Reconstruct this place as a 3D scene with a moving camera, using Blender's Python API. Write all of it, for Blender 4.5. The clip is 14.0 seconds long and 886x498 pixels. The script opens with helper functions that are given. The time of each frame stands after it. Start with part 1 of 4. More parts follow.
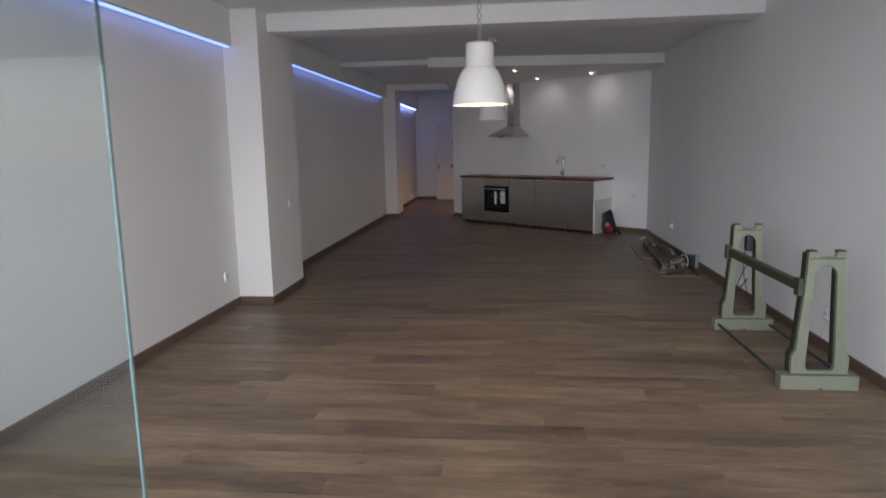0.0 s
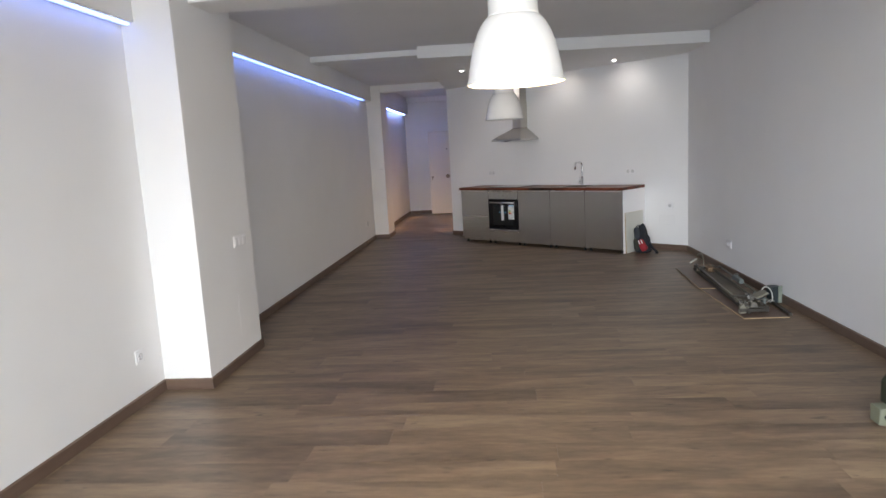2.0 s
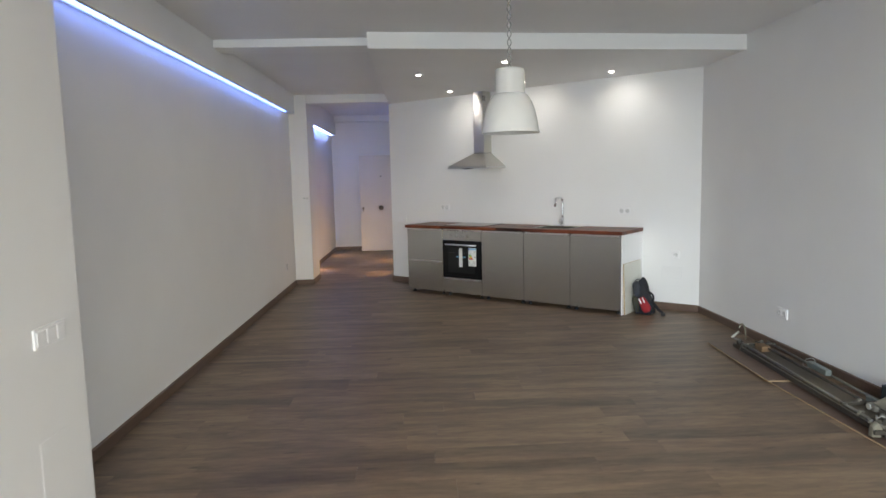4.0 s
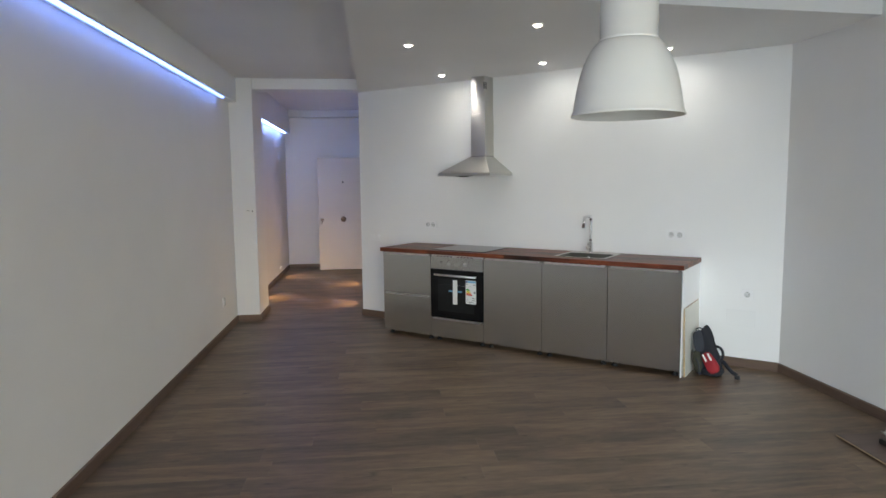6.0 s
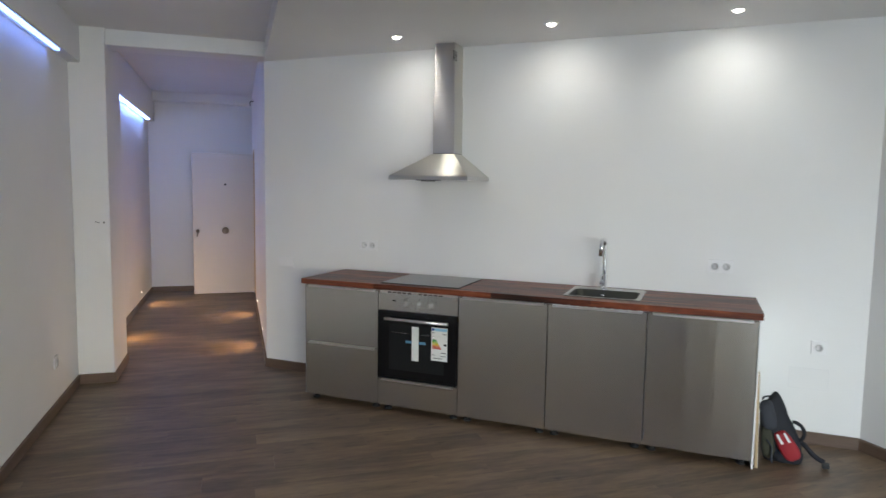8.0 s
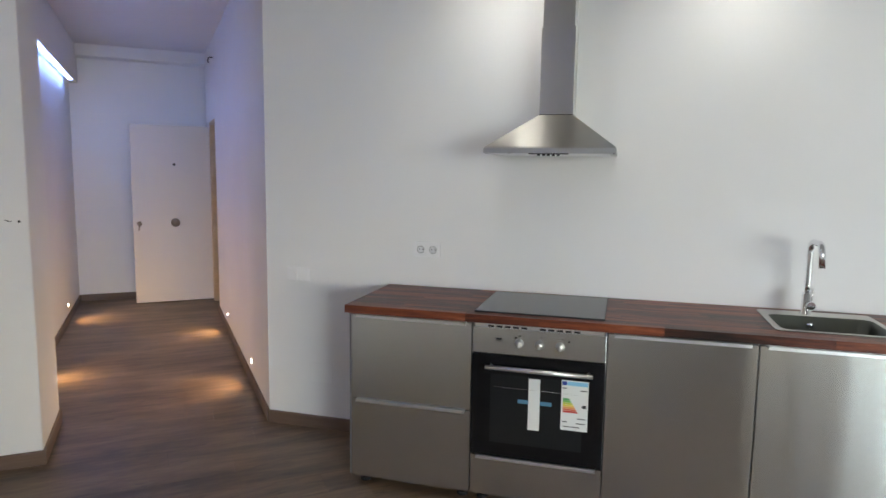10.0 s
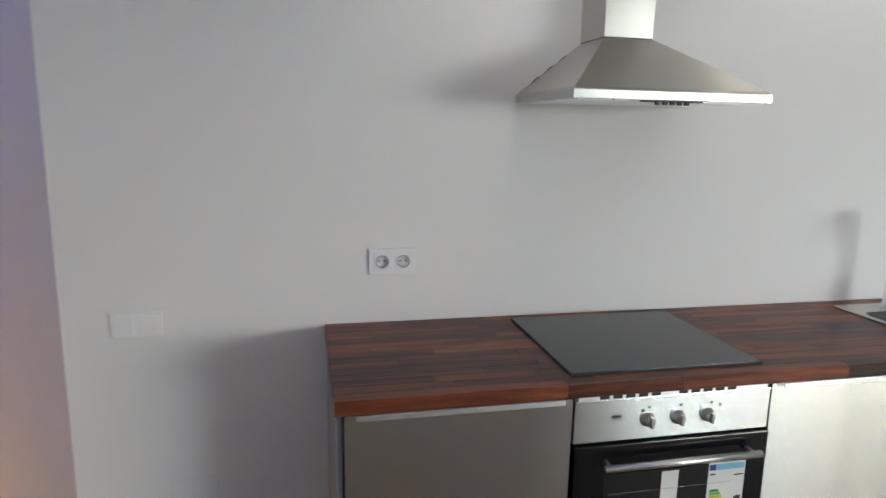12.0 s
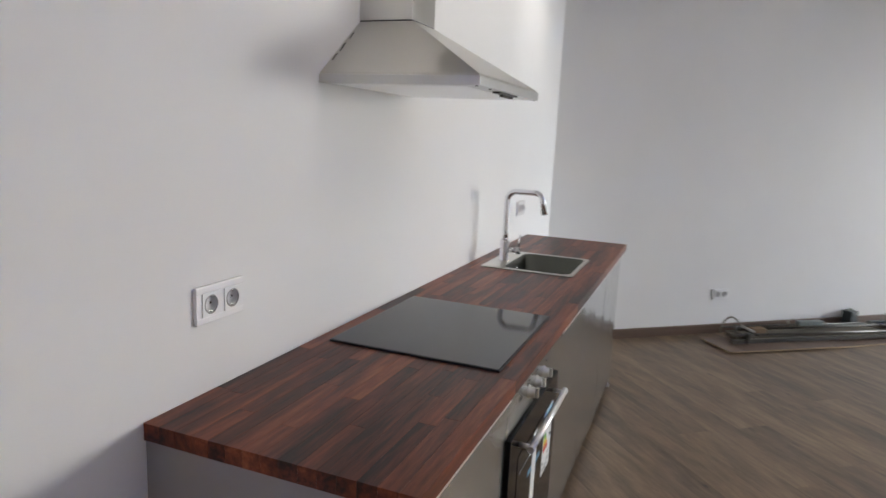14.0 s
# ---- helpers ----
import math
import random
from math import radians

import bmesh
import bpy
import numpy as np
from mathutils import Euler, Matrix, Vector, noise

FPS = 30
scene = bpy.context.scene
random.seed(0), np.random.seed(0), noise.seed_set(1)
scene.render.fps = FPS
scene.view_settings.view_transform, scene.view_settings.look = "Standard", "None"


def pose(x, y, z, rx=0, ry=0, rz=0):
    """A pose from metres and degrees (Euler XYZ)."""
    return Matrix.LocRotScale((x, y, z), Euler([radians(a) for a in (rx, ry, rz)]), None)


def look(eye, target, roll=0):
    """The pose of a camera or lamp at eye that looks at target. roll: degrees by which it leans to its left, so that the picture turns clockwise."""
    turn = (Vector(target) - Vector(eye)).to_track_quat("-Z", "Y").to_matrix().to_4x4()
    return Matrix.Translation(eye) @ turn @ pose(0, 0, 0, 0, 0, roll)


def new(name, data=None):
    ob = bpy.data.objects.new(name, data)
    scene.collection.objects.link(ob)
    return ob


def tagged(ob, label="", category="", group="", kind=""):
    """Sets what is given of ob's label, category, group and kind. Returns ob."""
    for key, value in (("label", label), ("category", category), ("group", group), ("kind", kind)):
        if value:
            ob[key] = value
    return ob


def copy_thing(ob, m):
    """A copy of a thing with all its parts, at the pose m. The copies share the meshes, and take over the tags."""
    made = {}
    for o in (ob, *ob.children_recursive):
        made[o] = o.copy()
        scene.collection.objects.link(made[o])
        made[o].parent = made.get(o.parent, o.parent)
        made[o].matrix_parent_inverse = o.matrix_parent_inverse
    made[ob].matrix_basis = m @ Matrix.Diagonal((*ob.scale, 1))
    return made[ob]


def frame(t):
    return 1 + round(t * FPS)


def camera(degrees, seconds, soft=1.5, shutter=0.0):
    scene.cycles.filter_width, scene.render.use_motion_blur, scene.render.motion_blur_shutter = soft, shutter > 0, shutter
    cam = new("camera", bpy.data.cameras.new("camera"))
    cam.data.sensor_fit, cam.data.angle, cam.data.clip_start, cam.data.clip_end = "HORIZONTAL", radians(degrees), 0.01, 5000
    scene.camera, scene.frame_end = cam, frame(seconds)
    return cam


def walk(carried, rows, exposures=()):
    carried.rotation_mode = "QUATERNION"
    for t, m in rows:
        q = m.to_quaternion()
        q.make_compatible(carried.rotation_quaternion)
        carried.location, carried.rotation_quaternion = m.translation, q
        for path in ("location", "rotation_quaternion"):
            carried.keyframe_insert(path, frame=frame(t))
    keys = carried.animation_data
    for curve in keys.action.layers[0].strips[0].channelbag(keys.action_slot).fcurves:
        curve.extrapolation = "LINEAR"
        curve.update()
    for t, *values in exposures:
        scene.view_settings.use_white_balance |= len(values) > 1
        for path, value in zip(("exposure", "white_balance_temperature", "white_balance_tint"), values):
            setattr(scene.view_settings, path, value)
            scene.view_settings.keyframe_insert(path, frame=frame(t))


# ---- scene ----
cam = camera(69.2, 14.0, 1.5, 0.3)
PATH = [
    (0, (2.315, -6.882, 1.505), (2.106, -4.919, 1.187), -1.1),
    (0.5, (2.281, -6.449, 1.485), (2.15, -4.507, 1.025), -2.0),
    (1, (2.257, -6.018, 1.49), (2.2, -4.033, 1.249), -2.8),
    (1.5, (2.202, -5.544, 1.498), (2.045, -3.574, 1.193), 0.2),
    (2, (2.052, -5.03, 1.524), (1.86, -3.061, 1.227), -3.2),
    (2.5, (1.908, -4.501, 1.513), (1.752, -2.525, 1.246), -3.3),
    (3, (1.735, -3.96, 1.527), (1.609, -1.979, 1.279), -1.9),
    (3.5, (1.583, -3.431, 1.543), (1.578, -1.445, 1.307), -3.0),
    (3.7, (1.55, -3.198, 1.522), (1.583, -1.211, 1.299), -2.3),
    (6, (1.254, -0.873, 1.589), (1.468, 1.104, 1.382), -0.6),
    (6.5, (1.16, -0.366, 1.584), (1.44, 1.604, 1.387), 1.2),
    (7, (0.998, 0.123, 1.603), (1.471, 2.058, 1.424), 0.4),
    (7.5, (0.941, 0.6, 1.578), (1.534, 2.502, 1.404), -0.3),
    (8, (0.871, 1.077, 1.581), (1.482, 2.973, 1.397), 0.9),
    (8.5, (0.72, 1.532, 1.571), (1.373, 3.413, 1.382), -0.6),
    (9, (0.622, 2.002, 1.555), (1.295, 3.873, 1.343), 0.0),
    (9.2, (0.599, 2.162, 1.548), (1.272, 4.033, 1.331), 0.9),
    (11.3, (0.334, 4.190, 1.560), (1.540, 5.752, 1.220), 0.0),
    (11.5, (0.319, 4.364, 1.559), (1.589, 5.867, 1.198), 0.6),
    (12, (0.335, 4.79, 1.569), (1.891, 5.99, 1.192), 1.1),
    (12.5, (0.301, 5.217, 1.554), (2.135, 5.923, 1.186), 2.8),
    (13, (0.318, 5.538, 1.523), (2.251, 5.902, 1.159), 3.0),
    (13.5, (0.35, 5.838, 1.519), (2.312, 5.721, 1.15), 3.3),
    (14, (0.367, 6.162, 1.526), (2.237, 5.547, 1.172), 2.7),
]
# the clip's own exposure and white balance: it starts dark and slightly rosy
EXPOSURES = [
    (0.0, -1.01, 6290, 19), (0.5, -0.16, 6230, 20), (1.0, -0.03, 6270, 21), (1.5, 0.08, 6420, 20), (2.0, 0.06, 6320, 15), (2.5, 0.06, 6350, 12),
    (3.0, 0.13, 6300, 11), (3.5, 0.39, 6390, 10), (6.0, 0.31, 6200, 7), (9.2, 0.4, 6150, 7), (11.3, 0.65, 6250, 8), (11.6, 0.61, 6250, 8),
    (12.1, 0.31, 6210, 8), (12.5, 0.09, 6190, 9), (13.1, -0.03, 6170, 9), (13.5, 0.28, 6350, 11), (14.0, 0.59, 6330, 13),
]
walk(cam, [(t, look(eye, target, roll)) for t, eye, target, roll in PATH], EXPOSURES)

# ---- world, lights and exposure ----
world = bpy.data.worlds.new("world")
scene.world = world
world.use_nodes = True
_w = world.node_tree
_sky = _w.nodes.new("ShaderNodeTexSky")
_sky.sky_type, _sky.sun_disc = "NISHITA", False
_sky.sun_elevation, _sky.sun_rotation = radians(15), radians(170)
_w.links.new(_sky.outputs[0], _w.nodes["Background"].inputs[0])
_w.nodes["Background"].inputs[1].default_value = 0.15


def lamp(name, kind, m, energy, color=(1, 1, 1), **settings):
    data = bpy.data.lights.new(name, kind)
    data.energy, data.color = energy, color
    if kind == "AREA":
        data.shape, data.size, data.size_y = "RECTANGLE", settings["size"], settings["size_y"]
        data.spread = settings["spread"]
    if kind == "SPOT":
        data.spot_size, data.spot_blend, data.shadow_soft_size = settings["cone"], settings["blend"], settings["soft"]
    if kind == "POINT":
        data.shadow_soft_size = settings["soft"]
    if kind == "SUN":
        data.angle = settings["angle"]
    ob = new(name, data)
    ob.matrix_world = m
    return ob


lamp("sun", "SUN", look((0, -20, 8), (1.5, -12.0, 5.8)), 1.75, (0.915, 0.975, 1.0), angle=radians(34))
# sky light that comes in through the glazed front
lamp("front_daylight", "AREA", look((2.1, -5.52, 1.55), (2.1, 5.0, -3.0)), 78, (0.90, 0.975, 1.0), size=4.6, size_y=2.4, spread=radians(126))

# ---- plan ----
X0, X1 = -0.34, 4.56          # long walls
Y0, Y1 = -5.30, 11.40         # glazed front, end of the corridor
XC = 1.11                     # right wall of the corridor
H, HK, HC = 2.78, 2.64, 2.92  # ceilings: room, kitchen, corridor
KL, KR = Vector((1.112, 6.85, 0)), Vector((4.565, 3.972, 0))
KLEN = (KR - KL).length
KANG = math.atan2(KR.y - KL.y, KR.x - KL.x)
MK = Matrix.Translation(KL) @ Matrix.Rotation(KANG, 4, "Z")
SK, SKT = 0.075, 0.014        # skirting height, thickness


def kit(s, n, z):
    """A pose on the kitchen wall: s along it, n out of it, z up."""
    return MK @ Matrix.Translation((s, -n, z))


# ---- mesh helpers ----
def box(x0, x1, y0, y1, z0, z1, bev=0.0, bm=None, seg=2):
    b = bmesh.new()
    bmesh.ops.create_cube(b, size=1, matrix=Matrix.Translation(((x0 + x1) / 2, (y0 + y1) / 2, (z0 + z1) / 2)) @ Matrix.Diagonal((x1 - x0, y1 - y0, z1 - z0, 1)))
    if bev:
        bmesh.ops.bevel(b, geom=b.edges[:], offset=bev, segments=seg, profile=0.6, affect="EDGES")
    return join(b, bm)


def join(b, bm):
    """Adds b to bm, or gives b alone."""
    if bm is None:
        return b
    me = bpy.data.meshes.new("tmp")
    b.to_mesh(me)
    bm.from_mesh(me)
    bpy.data.meshes.remove(me)
    b.free()
    return bm


def tube(p, q, r, bm=None, seg=12, r2=None):
    """A round bar from p to q."""
    p, q = Vector(p), Vector(q)
    m = Matrix.Translation((p + q) / 2) @ (q - p).to_track_quat("Z", "Y").to_matrix().to_4x4()
    b = bmesh.new()
    bmesh.ops.create_cone(b, cap_ends=True, segments=seg, radius1=r, radius2=r if r2 is None else r2, depth=(q - p).length, matrix=m)
    for f in b.faces:
        f.smooth = len(f.verts) == 4
    return join(b, bm)


def lathe(profile, seg=48, bm=None):
    """Turns (radius, z) pairs about z."""
    b = bmesh.new()
    rings = []
    for r, z in profile:
        rings.append([b.verts.new((r * math.cos(2 * math.pi * k / seg), r * math.sin(2 * math.pi * k / seg), z)) for k in range(seg)])
    for u, v in zip(rings, rings[1:]):
        for k in range(seg):
            f = b.faces.new((u[k], u[(k + 1) % seg], v[(k + 1) % seg], v[k]))
            f.smooth = True
    return join(b, bm)


def prism(outline, d0, d1, bm=None, bev=0.0, axis="Y"):
    """An outline of (u, z) pairs, drawn out along an axis from d0 to d1."""
    b = bmesh.new()
    place = (lambda u, z, d: (u, d, z)) if axis == "Y" else ((lambda u, z, d: (d, u, z)) if axis == "X" else (lambda u, z, d: (u, z, d)))
    lo = [b.verts.new(place(u, z, d0)) for u, z in outline]
    hi = [b.verts.new(place(u, z, d1)) for u, z in outline]
    n = len(outline)
    b.faces.new(lo)
    b.faces.new(hi[::-1])
    for k in range(n):
        b.faces.new((lo[(k + 1) % n], lo[k], hi[k], hi[(k + 1) % n]))
    bmesh.ops.recalc_face_normals(b, faces=b.faces[:])
    if bev:
        bmesh.ops.bevel(b, geom=b.edges[:], offset=bev, segments=1, affect="EDGES")
    return join(b, bm)


def pipe(points, r, bm=None, seg=10, closed_ends=True):
    """A round tube along a smooth line of points."""
    pts = [Vector(p) for p in points]
    b = bmesh.new()
    rings, up = [], None
    for k, p in enumerate(pts):
        t = (pts[min(k + 1, len(pts) - 1)] - pts[max(k - 1, 0)]).normalized()
        if up is None:
            up = t.orthogonal().normalized()
        up = (up - t * up.dot(t)).normalized()
        side = t.cross(up)
        rings.append([b.verts.new(p + r * (math.cos(a) * up + math.sin(a) * side)) for a in (2 * math.pi * i / seg for i in range(seg))])
    for u, v in zip(rings, rings[1:]):
        for i in range(seg):
            f = b.faces.new((u[i], u[(i + 1) % seg], v[(i + 1) % seg], v[i]))
            f.smooth = True
    if closed_ends:
        b.faces.new(rings[0][::-1])
        b.faces.new(rings[-1])
    return join(b, bm)


def mesh_object(name, bm, material):
    me = bpy.data.meshes.new(name)
    bmesh.ops.recalc_face_normals(bm, faces=bm.faces[:])
    bm.to_mesh(me)
    bm.free()
    me.materials.append(material)
    return new(name, me)


def part(name, bm, material, parent, label=""):
    ob = mesh_object(name, bm, material)
    ob.parent = parent
    return tagged(ob, label)


def thing(name, m, label, category, group="", kind=""):
    ob = new(name)
    ob.matrix_world = m
    ob.empty_display_size = 0.1
    return tagged(ob, label, category, group, kind)


def setting(name, bm, material, label="", category=""):
    return tagged(mesh_object(name, bm, material), label, category, "", "structure")


# ---- materials ----
class Mat:
    """A node material with a principled shader and short ways to wire it."""

    def __init__(self, name, rough=0.5, metal=0.0, color=(0.5, 0.5, 0.5), **inputs):
        self.m = bpy.data.materials.new(name)
        self.m.use_nodes = True
        self.t = self.m.node_tree
        self.b = self.t.nodes["Principled BSDF"]
        self.b.inputs["Roughness"].default_value = rough
        self.b.inputs["Metallic"].default_value = metal
        self.b.inputs["Base Color"].default_value = (*color, 1)
        for k, v in inputs.items():
            self.b.inputs[k.replace("_", " ")].default_value = v

    def node(self, kind, **values):
        n = self.t.nodes.new("ShaderNode" + kind)
        for k, v in values.items():
            if k in ("operation", "blend_type", "data_type"):
                if k == "operation":
                    n.operation = v
                elif k == "blend_type":
                    n.blend_type = v
                else:
                    n.data_type = v
            else:
                n.inputs[k.replace("_", " ")].default_value = v
        return n

    def link(self, a, b):
        self.t.links.new(a, b)

    def coords(self, scale=(1, 1, 1), object_space=True):
        c = self.node("TexCoord")
        m = self.node("Mapping", Scale=scale)
        self.link(c.outputs["Object" if object_space else "Generated"], m.inputs[0])
        return m

    def ramp(self, src, stops):
        r = self.node("ValToRGB")
        e = r.color_ramp.elements
        e[0].position, e[0].color = stops[0][0], (*stops[0][1], 1)
        e[1].position, e[1].color = stops[-1][0], (*stops[-1][1], 1)
        for p, c in stops[1:-1]:
            x = e.new(p)
            x.color = (*c, 1)
        self.link(src, r.inputs[0])
        return r

    def bump(self, src, strength, distance=0.01):
        n = self.node("Bump", Strength=strength, Distance=distance)
        self.link(src, n.inputs["Height"])
        self.link(n.outputs[0], self.b.inputs["Normal"])
        return n


def paint(name, color, rough=0.6, scale=5.0, spread=0.06, bump=0.12, swell=0.0):
    a = Mat(name, rough)
    n1 = a.node("TexNoise", Scale=0.8, Detail=4.0)
    n2 = a.node("TexNoise", Scale=scale * 30, Detail=3.0)
    c = a.coords()
    a.link(c.outputs[0], n1.inputs[0])
    a.link(c.outputs[0], n2.inputs[0])
    lo = [v * (1 - spread) for v in color]
    r = a.ramp(n1.outputs[0], [(0.3, lo), (0.7, color)])
    a.link(r.outputs[0], a.b.inputs["Base Color"])
    fine = a.bump(n2.outputs[0], bump, 0.002)
    if swell:
        # slow unevenness left by the trowel
        n3 = a.node("TexNoise", Scale=2.6, Detail=2.0)
        a.link(c.outputs[0], n3.inputs[0])
        slow = a.node("Bump", Strength=0.5, Distance=swell)
        a.link(n3.outputs[0], slow.inputs["Height"])
        a.link(slow.outputs[0], fine.inputs["Normal"])
    return a.m


wall_paint = paint("wall_paint", (0.88, 0.88, 0.88), 0.65, swell=0.006)
ceiling_paint = paint("ceiling_paint", (0.86, 0.86, 0.865), 0.8)
door_paint = paint("door_paint", (0.78, 0.74, 0.70), 0.45, bump=0.03)
white_plastic = Mat("white_plastic", 0.25, 0, (0.92, 0.92, 0.93)).m
grey_plastic = Mat("grey_plastic", 0.4, 0, (0.22, 0.22, 0.23)).m
cord_grey = Mat("cord_grey", 0.35, 0, (0.34, 0.34, 0.33)).m
# greyer than white_plastic: inside the sockets it holds some of the wells' shade
well_plastic = Mat("well_plastic", 0.35, 0, (0.76, 0.76, 0.77)).m
dark_hole = Mat("dark_plastic", 0.5, 0, (0.02, 0.02, 0.02)).m
white_enamel = paint("white_enamel", (0.74, 0.74, 0.72), 0.25, bump=0.02)
black_plastic = paint("black_plastic", (0.02, 0.02, 0.022), 0.45, bump=0.05)
chrome = Mat("chrome", 0.08, 1.0, (0.8, 0.8, 0.82)).m


def wood(name, stops, rough=0.45, grain=(1.5, 22, 22), randomise=True, bump=0.08, spread=0.5, fineness=0.45, knots=False):
    """Wood whose grain runs along local x, varied from piece to piece."""
    a = Mat(name, rough)
    c = a.coords(grain)
    info = a.node("ObjectInfo")
    off = a.node("VectorMath", operation="SCALE")
    comb = a.node("CombineXYZ")
    mul = a.node("Math", operation="MULTIPLY")
    mul.inputs[1].default_value = 57.0
    a.link(info.outputs["Random"], mul.inputs[0])
    for k in range(3):
        a.link(mul.outputs[0], comb.inputs[k])
    add = a.node("VectorMath", operation="ADD")
    a.link(c.outputs[0], add.inputs[0])
    a.link(comb.outputs[0], add.inputs[1])
    big = a.node("TexNoise", Scale=0.55, Detail=5.0, Roughness=0.6, Distortion=0.6)
    fine = a.node("TexNoise", Scale=3.2, Detail=6.0, Roughness=0.7)
    a.link(add.outputs[0], big.inputs[0])
    a.link(add.outputs[0], fine.inputs[0])
    mix = a.node("Math", operation="MULTIPLY_ADD")
    mix.inputs[1].default_value = fineness
    a.link(fine.outputs[0], mix.inputs[0])
    sc = a.node("Math", operation="MULTIPLY")
    sc.inputs[1].default_value = 1.0 - fineness
    a.link(big.outputs[0], sc.inputs[0])
    a.link(sc.outputs[0], mix.inputs[2])
    shift = a.node("Math", operation="MULTIPLY_ADD")
    rnd = a.node("Math", operation="SUBTRACT")
    rnd.inputs[1].default_value = 0.5
    a.link(info.outputs["Random"], rnd.inputs[0])
    isl = a.node("NewGeometry")
    isr = a.node("Math", operation="SUBTRACT")
    isr.inputs[1].default_value = 0.5
    a.link(isl.outputs["Random Per Island"], isr.inputs[0])
    pick = a.node("Math", operation="ADD")
    a.link(rnd.outputs[0], pick.inputs[0])
    a.link(isr.outputs[0], pick.inputs[1])
    shift.inputs[1].default_value = spread * 0.5 if randomise else 0.0
    a.link(pick.outputs[0], shift.inputs[0])
    a.link(mix.outputs[0], shift.inputs[2])
    r = a.ramp(shift.outputs[0], stops)
    out = r.outputs[0]
    if knots:
        kc = a.node("VectorMath", operation="MULTIPLY")
        kc.inputs[1].default_value = (3.4, 2.4, 1.0)
        a.link(add.outputs[0], kc.inputs[0])
        kn_ = a.node("TexNoise", Scale=0.9, Detail=3.0, Roughness=0.55, Distortion=0.3)
        a.link(kc.outputs[0], kn_.inputs[0])
        kr = a.ramp(kn_.outputs[0], [(0.645, (0, 0, 0)), (0.78, (0.85, 0.85, 0.85))])
        km = a.node("Mix", data_type="RGBA")
        a.link(kr.outputs[0], km.inputs[0])
        a.link(out, km.inputs[6])
        km.inputs[7].default_value = (0.034, 0.022, 0.019, 1)
        out = km.outputs[2]
    a.link(out, a.b.inputs["Base Color"])
    a.bump(fine.outputs[0], bump, 0.002)
    return a.m


floor_wood = wood("floor_laminate", [(0.30, (0.055, 0.036, 0.024)), (0.43, (0.116, 0.077, 0.049)), (0.54, (0.180, 0.122, 0.075)), (0.70, (0.285, 0.201, 0.121))], 0.42, (2.0, 10.5, 10.5), True, 0.04, 0.125, 0.38, True)
skirt_wood = wood("skirting_wood", [(0.25, (0.088, 0.055, 0.040)), (0.75, (0.185, 0.125, 0.092))], 0.45, (1.2, 18, 18), False, 0.05)
worktop_wood = wood("worktop_wood", [(0.29, (0.009, 0.005, 0.004)), (0.39, (0.032, 0.012, 0.008)), (0.49, (0.105, 0.028, 0.015)), (0.59, (0.205, 0.055, 0.024)), (0.73, (0.36, 0.125, 0.055))], 0.38, (2.4, 26, 26), True, 0.05, 0.31, 0.38)
worktop_wood.node_tree.nodes["Principled BSDF"].inputs["Specular IOR Level"].default_value = 0.32
pine = wood("pale_wood", [(0.2, (0.58, 0.44, 0.27)), (0.8, (0.78, 0.63, 0.42))], 0.55, (2, 20, 20))


def steel(name, color, rough, stretch, grain=0.75):
    """Brushed steel whose gloss is drawn out upright, with faint smudges; stretch gives their scale along x, y, z."""
    a = Mat(name, rough, 1.0, color, Anisotropic=grain)
    big = a.node("TexNoise", Scale=2.2, Detail=3.0)
    a.link(a.coords(stretch).outputs[0], big.inputs[0])
    rr = a.node("Math", operation="MULTIPLY_ADD")
    rr.inputs[1].default_value = 0.02
    rr.inputs[2].default_value = rough - 0.01
    a.link(big.outputs[0], rr.inputs[0])
    a.link(rr.outputs[0], a.b.inputs["Roughness"])
    upright = a.node("CombineXYZ", X=0.05, Y=0.03, Z=1.0)
    a.link(upright.outputs[0], a.b.inputs["Tangent"])
    return a.m


front_steel = steel("front_steel", (0.69, 0.70, 0.685), 0.205, (3, 3, 1), 0.96)
hood_steel = steel("hood_steel", (0.57, 0.555, 0.515), 0.30, (2, 2, 4), 0.88)
rim_steel = steel("rim_steel", (0.60, 0.60, 0.58), 0.30, (2, 2, 4), 0.6)
satin = Mat("satin_metal", 0.38, 1.0, (0.62, 0.62, 0.60)).m
# the rim's steel made darker: the shade down in the bowl is in the colour
basin_shade_steel = steel("basin_shade_steel", (0.11, 0.115, 0.10), 0.32, (4, 4, 4))
alu = steel("aluminium", (0.86, 0.86, 0.86), 0.33, (3, 3, 3), 0.3)

glass = Mat("glass", 0.0, 0, (0.80, 0.87, 0.86), Transmission_Weight=1.0, IOR=1.45).m
oven_glass = Mat("oven_glass", 0.07, 0, (0.008, 0.008, 0.009), Specular_IOR_Level=0.25).m
black_glass = Mat("black_glass", 0.06, 0, (0.012, 0.013, 0.014)).m
cast_green = paint("green_enamel", (0.245, 0.262, 0.188), 0.5, 6, 0.35, 0.25)
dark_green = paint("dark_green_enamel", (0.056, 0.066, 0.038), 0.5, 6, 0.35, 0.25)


def glow(name, color, strength):
    a = Mat(name, 0.5, 0, (0.8, 0.8, 0.8))
    a.b.inputs["Emission Color"].default_value = (*color, 1)
    a.b.inputs["Emission Strength"].default_value = strength
    return a.m


led_blue = glow("led_light", (0.17, 0.31, 1.0), 4.2)
led_corridor = glow("led_light_corridor", (0.26, 0.40, 1.0), 15.0)
spot_glow = glow("spot_light_face", (1.0, 0.90, 0.74), 14.0)
floor_glow = glow("floor_light_face", (1.0, 0.80, 0.55), 40.0)
bulb_glow = glow("bulb_light", (1.0, 0.78, 0.46), 14.0)

